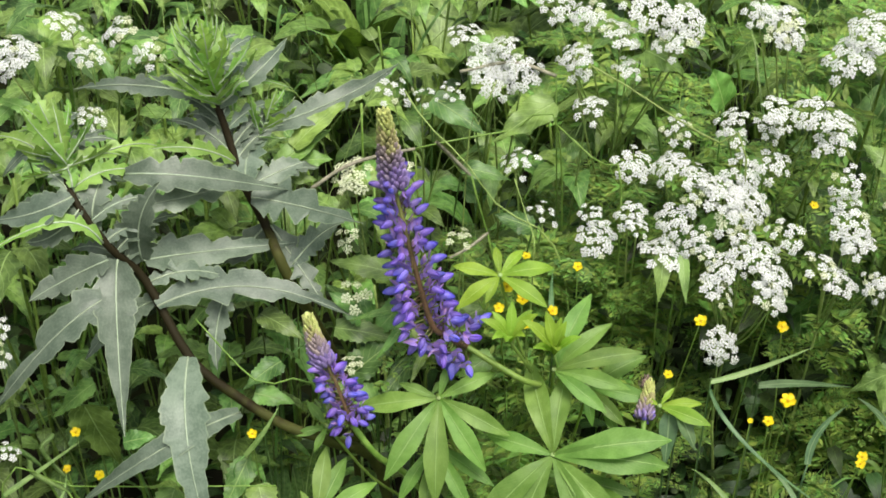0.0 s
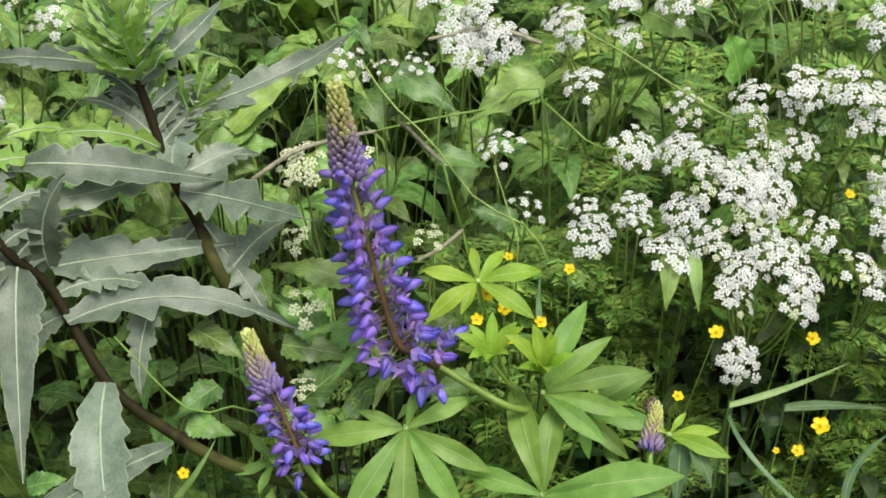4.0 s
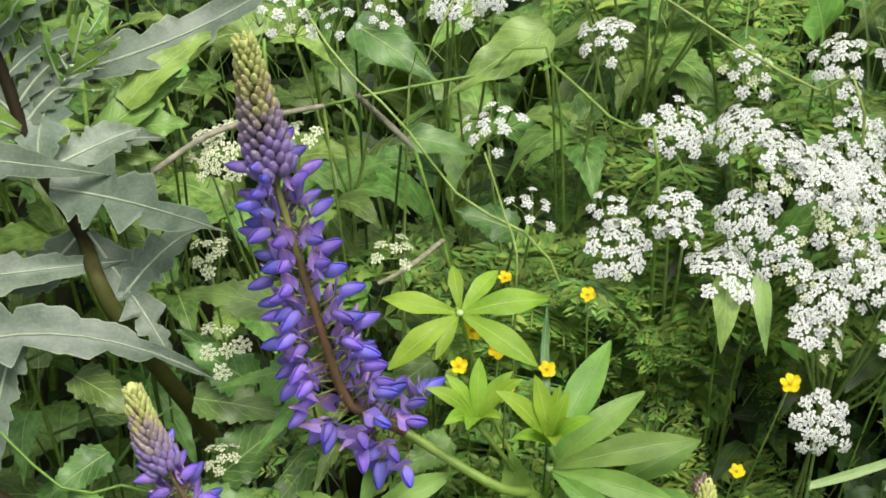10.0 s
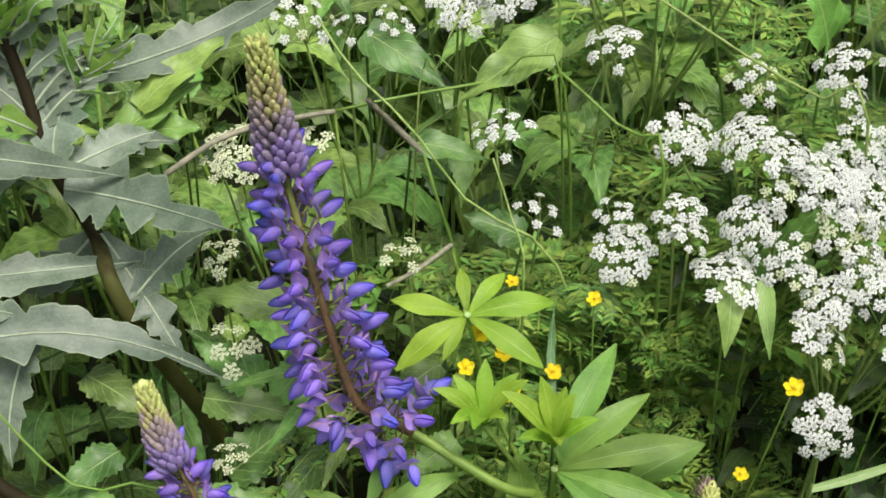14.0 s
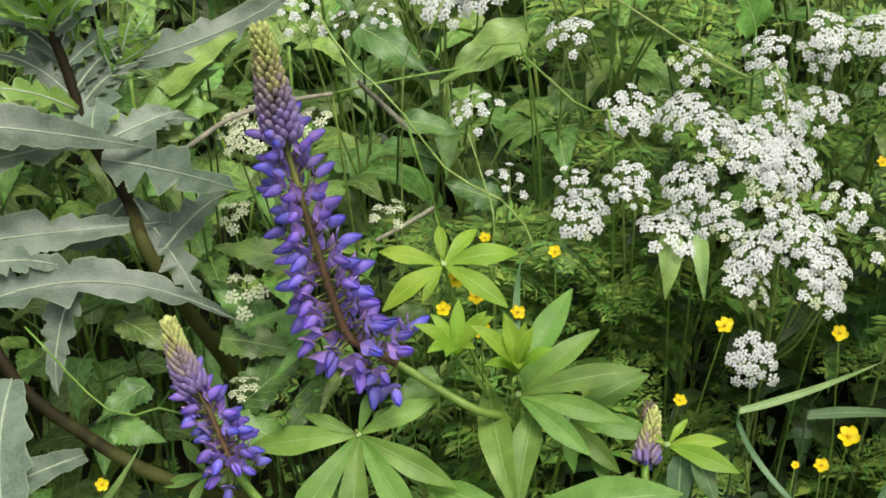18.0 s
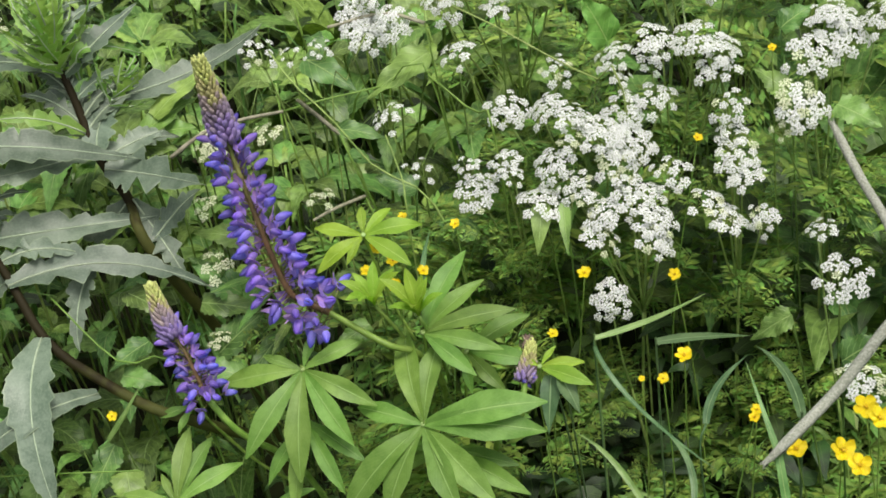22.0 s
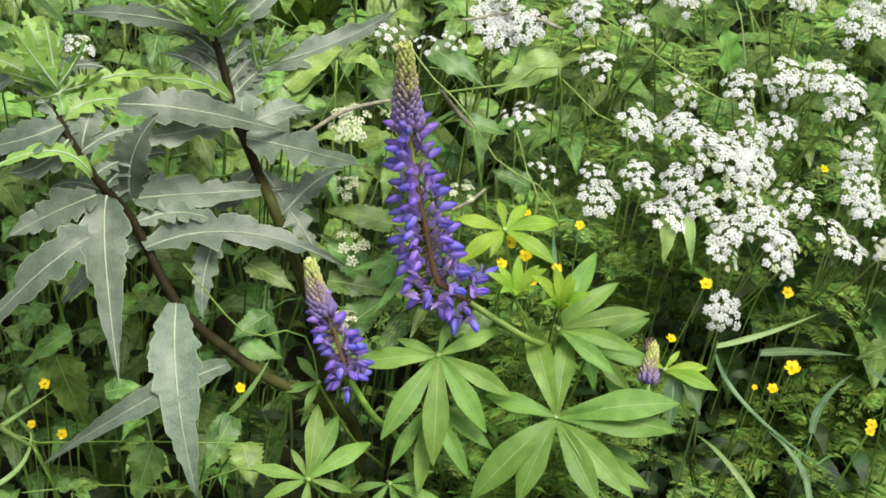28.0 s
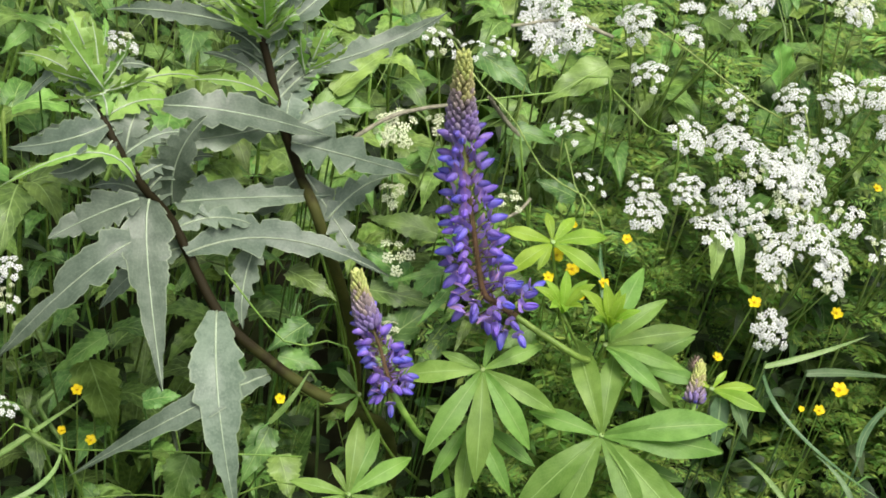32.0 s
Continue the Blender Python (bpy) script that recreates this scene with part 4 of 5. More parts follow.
def thin_stems():
    """Fine leaning stems that cross between the leaves, too many to count."""
    r = random.Random(77)
    s = Shape()
    for i in range(78):
        x, y = r.uniform(-0.5, 1.0), r.uniform(0.08, 0.6)
        g = bank(x, y)
        lean = V((r.uniform(-.34, .34), r.uniform(-.12, .12), 0))
        top = V((x + lean.x, y + lean.y, canopy(x + lean.x, y + lean.y) * r.uniform(0.9, 1.04)))
        foot = V((x, y, g))
        w = r.uniform(0.0005, 0.0009)
        s.tube(curve([foot, foot.lerp(top, 0.5) - lean * 0.22 + V((0, 0, 0.03)), top], 9), [w * (1.1 - 0.06 * k) for k in range(10)], 4)
        if i % 3 == 0:
            for k in range(5):
                d = V((r.uniform(-1, 1), r.uniform(-1, .4), r.uniform(0.4, 1.2))).normalized() * r.uniform(0.012, 0.028)
                s.tube([top - lean * 0.03, top + d], [w * 0.6, w * 0.35], 3)
                s.ball(top + d, (0.0016, 0, 0), d * 0.1, (0, 0.0016, 0), 3, 5)
    ob = new("thin_stems", s.mesh("thin_stems", M_PARSLEY_STEM))
    tagged(ob, "fine pale green stems crossing between the leaves", "stems", kind="stuff")


fill_meadow()
thin_stems()
feathery_undergrowth()
understorey()
grass()
far_meadow()

# ---- lupin ----
lupin = thing("lupin_plant", (0.17, -0.06, bank(0.17, -0.06)), "lupin with violet-blue flower spikes and palmate green leaves", "wildflower")
spike(lupin, [(0.097, -0.102, 0.528), (0.075, -0.100, 0.542), (0.061, -0.100, 0.556), (0.046, -0.091, 0.611), (0.024, -0.068, 0.703), (0.013, -0.066, 0.793)], 0.0034, 0.71, 104, 0.0188, (0.043, 0.029), 3, "tall tapering violet-blue flower spike", green=0.06)
part("stem", Shape().tube(curve([(0.21, -0.04, bank(0.21, -0.04)), (0.199, -0.097, 0.404), (0.181, -0.113, 0.479), (0.153, -0.128, 0.506), (0.103, -0.104, 0.525), (0.075, -0.093, 0.538)], 24), [0.0037 - 0.00003 * i for i in range(25)], 8), M_STEM, lupin)
spike(lupin, [(-0.021, -0.164, 0.478), (-0.038, -0.147, 0.523), (-0.054, -0.136, 0.553), (-0.064, -0.122, 0.587)], 0.0022, 0.58, 50, 0.0156, (0.030, 0.02), 7, "shorter violet flower spike with a green tip", (0.0105, 0.005), (0.0118, 0.0066), 16, 0.05)
part("stem", Shape().tube(curve([(0.10, -0.07, bank(0.10, -0.07)), (0.055, -0.125, 0.330), (0.004, -0.166, 0.436), (-0.021, -0.164, 0.478)], 16), 0.0034, 7), M_STEM, lupin)
spike(lupin, [(0.281, -0.143, 0.463), (0.285, -0.128, 0.475), (0.289, -0.112, 0.489)], 0.0018, 0.1, 5, 0.008, (0.012, 0.011), 9, "small closed flower bud spike", (0.0095, 0.004), (0.0092, 0.0055), 12, 0.22)
part("stem", Shape().tube(curve([(0.2, -0.07, bank(0.2, -0.07)), (0.245, -0.137, 0.379), (0.276, -0.163, 0.438), (0.281, -0.143, 0.463)], 14), 0.003, 7), M_STEM, lupin)
palmate(lupin, (0.068, -0.132, 0.484), (-0.095, -0.638, 0.764), [(-180, 0.085), (-128, 0.101), (-97, 0.108), (-62, 0.088), (-33, 0.083), (20, 0.065), (67, 0.041), (154, 0.044)], (0.104, -0.080, 0.324), M_LUPIN, 1, 0.26)
palmate(lupin, (0.185, -0.179, 0.448), (-0.227, -0.561, 0.796), [(94, 0.107), (71, 0.087), (-16, 0.117), (-58, 0.108), (-76, 0.098), (-126, 0.093), (-148, 0.115), (151, 0.074), (-4, 0.122)], (0.176, -0.100, 0.288), M_LUPIN, 2, 0.27)
palmate(lupin, (-0.057, -0.221, 0.398), (-0.011, -0.543, 0.839), [(167, 0.057), (119, 0.035), (83, 0.076), (66, 0.073), (33, 0.073), (-15, 0.044), (-95, 0.049), (-156, 0.047)], (0.025, -0.102, 0.238), M_LUPIN, 3, 0.25)
palmate(lupin, (0.132, -0.049, 0.580), (-0.023, -0.474, 0.880), [(167, 0.05), (96, 0.035), (51, 0.04), (10, 0.057), (-38, 0.06), (-144, 0.057), (-118, 0.034)], (0.170, -0.063, 0.459), M_LUPIN_YOUNG, 4, 0.3, label="young yellow-green palmate leaf")
palmate(lupin, (0.187, -0.116, 0.509), (-0.192, -0.559, 0.807), [(56, 0.092), (69, 0.055), (2, 0.093), (-24, 0.081), (-50, 0.072), (29, 0.077)], (0.177, -0.083, 0.349), M_LUPIN_DARK, 5, 0.23)
rosette(lupin, (0.142, -0.102, 0.534), (0.180, -0.096, 0.450), 8, 0.04, 6)
rosette(lupin, (0.186, -0.119, 0.531), (0.203, -0.095, 0.428), 9, 0.044, 7)
palmate(lupin, (0.297, -0.138, 0.478), (-0.265, -0.486, 0.833), [(-8, 0.043), (-34, 0.056), (40, 0.025), (134, 0.016)], (0.276, -0.129, 0.411), M_LUPIN_YOUNG, 8, 0.3)
palmate(lupin, (-0.048, -0.134, 0.447), (-0.020, -0.540, 0.842), [(-164, 0.035), (128, 0.035), (-116, 0.031)], (0.033, -0.082, 0.287), M_LUPIN, 9, 0.3)
palmate(lupin, (0.064, -0.142, 0.429), (-0.108, -0.599, 0.793), [(-127, 0.073), (-102, 0.091), (-67, 0.083), (-41, 0.077), (161, 0.047)], (0.102, -0.089, 0.269), M_LUPIN_DARK, 10, 0.21)
palmate(lupin, (0.201, -0.170, 0.407), (-0.237, -0.545, 0.805), [(-25, 0.076), (-40, 0.096), (-18, 0.052), (-173, 0.071), (156, 0.076)], (0.184, -0.109, 0.247), M_LUPIN_DARK, 11, 0.21)
palmate(lupin, (0.225, -0.105, 0.475), (-0.235, -0.545, 0.805), [(15, 0.026), (18, 0.07), (-22, 0.069), (-58, 0.057), (-95, 0.041)], (0.197, -0.096, 0.315), M_LUPIN_DARK, 12, 0.3)
palmate(lupin, (0.258, -0.147, 0.438), (-0.261, -0.539, 0.801), [(103, 0.039), (32, 0.024), (-35, 0.031), (-124, 0.031)], (0.217, -0.110, 0.278), M_LUPIN, 13, 0.3)
palmate(lupin, (0.026, -0.187, 0.363), (-0.102, -0.554, 0.826), [(-130, 0.056), (-74, 0.064), (-28, 0.067), (11, 0.046), (-174, 0.039)], (0.079, -0.102, 0.203), M_LUPIN_DARK, 14, 0.21)

# ---- thistles ----
thistle_a = thing("thistle", (0.02, 0.0, bank(0.02, 0.0)), "thistle with grey-green spiny leaves and brownish stem", "wildflower", "thistles")
part("stem", Shape().tube(curve([(0.02, 0.0, bank(0.02, 0.0)), (0.005, -0.050, 0.300), (-0.047, -0.128, 0.420), (-0.089, -0.135, 0.447), (-0.137, -0.127, 0.479), (-0.187, -0.112, 0.521), (-0.233, -0.066, 0.587), (-0.263, -0.072, 0.633), (-0.292, -0.060, 0.676), (-0.312, -0.027, 0.706), (-0.319, 0.006, 0.723)], 40), [0.0070 - 0.0001 * i for i in range(41)], 8), M_THISTLE_STEM, thistle_a, "dark brown stem, olive towards its foot")
thistle_leaf(thistle_a, (-0.256, -0.077, 0.622), (-0.254, -0.124, 0.588), (-0.232, -0.255, 0.546), 0.041, M_THISTLE, 40, depth=0.14)
thistle_leaf(thistle_a, (-0.189, -0.114, 0.525), (-0.183, -0.202, 0.489), (-0.161, -0.249, 0.395), 0.042, M_THISTLE, 41, depth=0.14)
thistle_leaf(thistle_a, (-0.244, -0.079, 0.588), (-0.306, -0.134, 0.579), (-0.393, -0.144, 0.471), 0.039, M_THISTLE, 42, depth=0.46, lobes=5)
thistle_leaf(thistle_a, (-0.137, -0.141, 0.473), (-0.211, -0.205, 0.480), (-0.318, -0.176, 0.366), 0.025, M_THISTLE, 43, depth=0.14)
thistle_leaf(thistle_a, (-0.234, -0.056, 0.605), (-0.181, -0.027, 0.594), (-0.082, 0.001, 0.586), 0.039, M_THISTLE, 44)
thistle_leaf(thistle_a, (-0.236, -0.056, 0.604), (-0.232, -0.062, 0.660), (-0.208, -0.059, 0.704), 0.039, M_THISTLE, 45)
thistle_leaf(thistle_a, (-0.248, -0.027, 0.692), (-0.177, -0.030, 0.691), (-0.085, 0.014, 0.644), 0.035, M_THISTLE, 46)
thistle_leaf(thistle_a, (-0.220, -0.086, 0.569), (-0.130, -0.044, 0.562), (-0.025, -0.061, 0.537), 0.037, M_THISTLE, 47, depth=0.46, lobes=5)
thistle_leaf(thistle_a, (-0.150, -0.029, 0.559), (-0.164, -0.067, 0.526), (-0.163, -0.096, 0.491), 0.025, M_THISTLE, 48)
thistle_leaf(thistle_a, (-0.265, -0.082, 0.625), (-0.309, -0.089, 0.605), (-0.345, -0.104, 0.589), 0.035, M_THISTLE, 49)
thistle_leaf(thistle_a, (-0.269, -0.075, 0.641), (-0.310, -0.084, 0.673), (-0.386, -0.110, 0.647), 0.016, M_THISTLE_GREEN, 50, depth=0.46, lobes=5)
thistle_leaf(thistle_a, (-0.294, -0.023, 0.700), (-0.245, 0.005, 0.707), (-0.201, -0.022, 0.715), 0.016, M_THISTLE_GREEN, 51, depth=0.46, lobes=5)
thistle_leaf(thistle_a, (-0.297, -0.058, 0.686), (-0.336, -0.072, 0.675), (-0.386, -0.044, 0.647), 0.032, M_THISTLE, 52)
thistle_leaf(thistle_a, (-0.222, -0.069, 0.565), (-0.264, -0.077, 0.541), (-0.298, -0.100, 0.509), 0.029, M_THISTLE, 53)
thistle_leaf(thistle_a, (-0.304, -0.030, 0.703), (-0.335, -0.022, 0.719), (-0.372, -0.023, 0.686), 0.025, M_THISTLE, 54)
thistle_leaf(thistle_a, (-0.310, -0.018, 0.707), (-0.326, -0.007, 0.729), (-0.337, 0.005, 0.747), 0.014, M_THISTLE_GREEN, 55)
thistle_leaf(thistle_a, (-0.312, -0.027, 0.706), (-0.301, 0.007, 0.711), (-0.276, 0.047, 0.698), 0.021, M_THISTLE, 56)
thistle_leaf(thistle_a, (-0.297, -0.052, 0.693), (-0.306, -0.036, 0.711), (-0.329, -0.032, 0.723), 0.017, M_THISTLE_GREEN, 57)
thistle_leaf(thistle_a, (-0.279, -0.064, 0.664), (-0.273, -0.042, 0.688), (-0.259, -0.011, 0.694), 0.027, M_THISTLE, 58)
thistle_leaf(thistle_a, (-0.290, -0.063, 0.675), (-0.317, -0.075, 0.651), (-0.346, -0.072, 0.640), 0.027, M_THISTLE, 59)
thistle_leaf(thistle_a, (-0.239, -0.062, 0.589), (-0.271, -0.068, 0.605), (-0.316, -0.071, 0.617), 0.028, M_THISTLE, 60)
more_thistle_leaves(thistle_a, [(-0.137, -0.127, 0.479), (-0.187, -0.112, 0.521), (-0.233, -0.066, 0.587), (-0.263, -0.072, 0.633), (-0.292, -0.060, 0.676), (-0.312, -0.027, 0.706), (-0.319, 0.006, 0.723)], 26, 40, (0.09, 0.062))
thistle_b = thing("thistle", (-0.02, 0.08, bank(-0.02, 0.08)), "taller thistle with grey-green spiny leaves, bright green top", "wildflower", "thistles")
part("stem", Shape().tube(curve([(-0.02, 0.08, bank(-0.02, 0.08)), (-0.035, 0.03, 0.350), (-0.091, -0.023, 0.559), (-0.115, 0.016, 0.598), (-0.137, 0.018, 0.655), (-0.152, 0.040, 0.701), (-0.167, 0.054, 0.747), (-0.172, 0.062, 0.783)], 40), [0.0070 - 0.0001 * i for i in range(41)], 8), M_THISTLE_STEM, thistle_b, "dark brown stem, olive towards its foot")
thistle_leaf(thistle_b, (-0.127, 0.004, 0.642), (-0.076, -0.006, 0.638), (-0.009, -0.055, 0.651), 0.046, M_THISTLE, 80, depth=0.46, lobes=5)
thistle_leaf(thistle_b, (-0.086, -0.017, 0.570), (-0.058, -0.001, 0.596), (-0.030, -0.010, 0.620), 0.026, M_THISTLE, 81)
thistle_leaf(thistle_b, (-0.127, 0.053, 0.693), (-0.043, 0.119, 0.689), (0.025, 0.141, 0.723), 0.030, M_THISTLE, 82)
thistle_leaf(thistle_b, (-0.145, 0.051, 0.719), (-0.132, 0.053, 0.753), (-0.085, 0.086, 0.724), 0.016, M_THISTLE_GREEN, 83, depth=0.46, lobes=5)
thistle_leaf(thistle_b, (-0.171, 0.055, 0.734), (-0.247, 0.076, 0.734), (-0.306, 0.046, 0.747), 0.023, M_THISTLE, 84)
thistle_leaf(thistle_b, (-0.132, 0.010, 0.654), (-0.127, 0.037, 0.684), (-0.097, 0.073, 0.701), 0.034, M_THISTLE, 85)
thistle_leaf(thistle_b, (-0.110, 0.014, 0.599), (-0.076, -0.021, 0.566), (-0.053, -0.051, 0.545), 0.032, M_THISTLE, 86, depth=0.46, lobes=5)
thistle_leaf(thistle_b, (-0.136, 0.024, 0.651), (-0.202, -0.038, 0.668), (-0.268, -0.034, 0.656), 0.030, M_THISTLE, 87, depth=0.46, lobes=5)
thistle_leaf(thistle_b, (-0.143, 0.020, 0.675), (-0.178, -0.004, 0.708), (-0.224, -0.017, 0.715), 0.020, M_THISTLE_GREEN, 88, depth=0.46, lobes=5)
thistle_leaf(thistle_b, (-0.160, 0.048, 0.726), (-0.184, 0.041, 0.754), (-0.213, 0.058, 0.771), 0.014, M_THISTLE_GREEN, 89)
thistle_leaf(thistle_b, (-0.164, 0.054, 0.741), (-0.156, 0.057, 0.782), (-0.153, 0.093, 0.803), 0.015, M_THISTLE_GREEN, 90)
thistle_leaf(thistle_b, (-0.160, 0.048, 0.726), (-0.117, 0.062, 0.760), (-0.091, 0.114, 0.768), 0.024, M_THISTLE, 91)
thistle_leaf(thistle_b, (-0.169, 0.045, 0.765), (-0.191, 0.057, 0.785), (-0.206, 0.082, 0.805), 0.013, M_THISTLE_GREEN, 92)
thistle_leaf(thistle_b, (-0.115, 0.016, 0.598), (-0.150, 0.003, 0.571), (-0.173, -0.004, 0.587), 0.029, M_THISTLE, 93)
thistle_leaf(thistle_b, (-0.131, 0.015, 0.648), (-0.094, 0.036, 0.656), (-0.073, 0.048, 0.657), 0.026, M_THISTLE, 94)
more_thistle_leaves(thistle_b, [(-0.091, -0.023, 0.559), (-0.115, 0.016, 0.598), (-0.137, 0.018, 0.655), (-0.152, 0.040, 0.701), (-0.167, 0.054, 0.747), (-0.172, 0.062, 0.783)], 26, 80, (0.09, 0.062))

# ---- cow parsley ----
cow_parsley((0.348, 0.145), [(0.277, 0.046, 0.658, 0.025), (0.311, 0.042, 0.661, 0.025), (0.345, 0.024, 0.661, 0.024), (0.389, 0.027, 0.656, 0.026), (0.422, 0.029, 0.668, 0.023), (0.372, 0.012, 0.645, 0.029), (0.399, 0.008, 0.636, 0.028), (0.381, -0.003, 0.621, 0.028), (0.338, 0.012, 0.641, 0.021)], 1, "cow parsley with flat heads of small white flowers")
cow_parsley((0.286, 0.100), [(0.314, 0.001, 0.616, 0.025), (0.307, -0.017, 0.593, 0.028), (0.335, -0.013, 0.603, 0.022), (0.270, 0.005, 0.622, 0.020), (0.279, -0.006, 0.616, 0.016), (0.239, 0.011, 0.587, 0.026), (0.232, 0.028, 0.607, 0.017)], 2, "cow parsley with flat heads of small white flowers")
cow_parsley((0.404, 0.071), [(0.366, -0.038, 0.585, 0.025), (0.362, -0.050, 0.567, 0.024), (0.405, -0.044, 0.599, 0.026), (0.419, -0.069, 0.590, 0.025), (0.415, -0.078, 0.576, 0.023), (0.429, -0.026, 0.618, 0.024), (0.391, -0.022, 0.606, 0.023), (0.352, -0.023, 0.595, 0.020)], 3, "cow parsley with flat heads of small white flowers")
cow_parsley((0.507, 0.095), [(0.488, -0.020, 0.682, 0.021), (0.486, -0.021, 0.659, 0.019), (0.491, -0.045, 0.640, 0.026), (0.495, -0.056, 0.629, 0.022), (0.470, -0.064, 0.602, 0.026), (0.482, -0.078, 0.597, 0.022), (0.509, -0.096, 0.605, 0.018)], 4, "cow parsley with flat heads of small white flowers")
cow_parsley((0.411, -0.006), [(0.367, -0.080, 0.510, 0.0235)], 5, "low cow parsley with one small white head", face=(0.05, -0.8, 0.65))
cow_parsley((0.594, -0.049), [(0.572, -0.167, 0.585, 0.029), (0.582, -0.250, 0.539, 0.026), (0.557, -0.125, 0.613, 0.017)], 6, "cow parsley with flat heads of small white flowers")
cow_parsley((0.590, 0.096), [(0.552, -0.040, 0.692, 0.029), (0.535, -0.040, 0.671, 0.019), (0.567, 0.013, 0.714, 0.029), (0.601, 0.036, 0.728, 0.033), (0.626, 0.029, 0.739, 0.028), (0.591, 0.041, 0.743, 0.024)], 7, "cow parsley with flat heads of small white flowers")
cow_parsley((0.448, 0.200), [(0.379, 0.076, 0.694, 0.023), (0.387, 0.064, 0.681, 0.019), (0.429, 0.049, 0.721, 0.026), (0.457, 0.042, 0.725, 0.027), (0.488, 0.036, 0.719, 0.024), (0.477, 0.030, 0.700, 0.024), (0.418, 0.054, 0.698, 0.021)], 8, "cow parsley with flat heads of small white flowers")
cow_parsley((0.209, 0.209), [(0.227, 0.084, 0.709, 0.023)], 9, "cow parsley with flat heads of small white flowers")
cow_parsley((0.138, 0.238), [(0.130, 0.136, 0.711, 0.028), (0.159, 0.133, 0.720, 0.025)], 10, "cow parsley with flat heads of small white flowers")
cow_parsley((0.062, 0.204), [(0.022, 0.121, 0.705, 0.027), (0.082, 0.123, 0.699, 0.019), (0.051, 0.116, 0.700, 0.017)], 11, "cow parsley, partly faded, with small white heads", rays=7)
cow_parsley((0.244, 0.270), [(0.218, 0.120, 0.734, 0.022), (0.270, 0.107, 0.742, 0.019), (0.325, 0.079, 0.679, 0.021)], 12, "cow parsley with flat heads of small white flowers")
cow_parsley((0.189, 0.153), [(0.183, 0.039, 0.602, 0.021), (0.153, 0.068, 0.651, 0.025)], 13, "cow parsley with sparse pale heads", rays=8)
cow_parsley((-0.282, 0.202), [(-0.355, 0.041, 0.803, 0.030), (-0.300, 0.037, 0.832, 0.023), (-0.258, 0.062, 0.813, 0.023), (-0.233, 0.069, 0.781, 0.021), (-0.286, 0.045, 0.794, 0.020), (-0.366, 0.035, 0.792, 0.025), (-0.290, 0.043, 0.721, 0.020)], 14, "cow parsley with flat heads of small white flowers")
cow_parsley((0.311, 0.318), [(0.290, 0.120, 0.800, 0.031), (0.262, 0.118, 0.779, 0.026), (0.329, 0.102, 0.797, 0.027), (0.311, 0.092, 0.782, 0.024), (0.210, 0.115, 0.753, 0.022), (0.226, 0.135, 0.790, 0.022), (0.198, 0.143, 0.792, 0.023)], 15, "cow parsley with flat heads of small white flowers")
cow_parsley((0.510, 0.302), [(0.426, 0.109, 0.795, 0.030), (0.408, 0.117, 0.801, 0.023), (0.490, 0.068, 0.780, 0.032), (0.513, 0.079, 0.806, 0.031), (0.437, 0.098, 0.784, 0.022)], 16, "cow parsley with flat heads of small white flowers")
cow_parsley((0.130, 0.278), [(0.128, 0.151, 0.722, 0.029), (0.098, 0.155, 0.758, 0.022), (0.135, 0.154, 0.744, 0.022)], 17, "cow parsley with flat heads of small white flowers")
cow_parsley((-0.431, 0.021), [(-0.381, -0.115, 0.561, 0.016), (-0.383, -0.123, 0.534, 0.017), (-0.381, -0.155, 0.433, 0.017)], 18, "cow parsley with flat heads of small white flowers")
cow_parsley((0.008, 0.118), [(-0.022, 0.050, 0.646, 0.024), (-0.030, 0.035, 0.639, 0.016), (0.026, 0.072, 0.638, 0.018)], 19, "cow parsley with unopened greenish-white heads", heads=GREEN_UMBELLETS, rays=6)
cow_parsley((0.109, 0.042), [(0.094, -0.016, 0.610, 0.018)], 20, "cow parsley with unopened greenish-white heads", heads=GREEN_UMBELLETS, rays=6)
cow_parsley((0.006, 0.009), [(-0.018, -0.053, 0.562, 0.021), (-0.029, -0.022, 0.611, 0.016), (-0.024, -0.086, 0.495, 0.015)], 21, "cow parsley with unopened greenish-white heads", heads=GREEN_UMBELLETS, rays=6)

# ---- buttercups ----
for i, at in enumerate([(0.428, -0.075, 0.532, 0.012), (0.433, -0.126, 0.474, 0.016), (0.412, -0.140, 0.458, 0.011), (0.392, -0.143, 0.462, 0.006), (0.309, -0.099, 0.487, 0.010), (0.343, -0.069, 0.535, 0.013), (0.160, -0.079, 0.540, 0.013), (0.187, -0.064, 0.545, 0.011), (0.140, -0.042, 0.560, 0.014), (0.157, -0.049, 0.549, 0.013), (0.131, -0.062, 0.547, 0.011), (0.491, -0.213, 0.467, 0.010), (-0.317, -0.112, 0.418, 0.011), (-0.306, -0.086, 0.329, 0.011)]):
    buttercup(*at, 500 + i)
for i, at in enumerate([(-0.331, -0.118, 0.370, 0.009), (-0.125, -0.152, 0.453, 0.010), (0.520, -0.288, 0.493, 0.018), (0.556, -0.307, 0.506, 0.021), (0.568, -0.324, 0.504, 0.019), (0.578, -0.282, 0.531, 0.020), (0.587, -0.297, 0.531, 0.020), (0.494, -0.206, 0.470, 0.011), (0.457, -0.013, 0.644, 0.009), (0.529, 0.012, 0.720, 0.008), (0.217, -0.010, 0.562, 0.010), (0.163, 0.006, 0.564, 0.009)]):
    buttercup(*at, 514 + i)

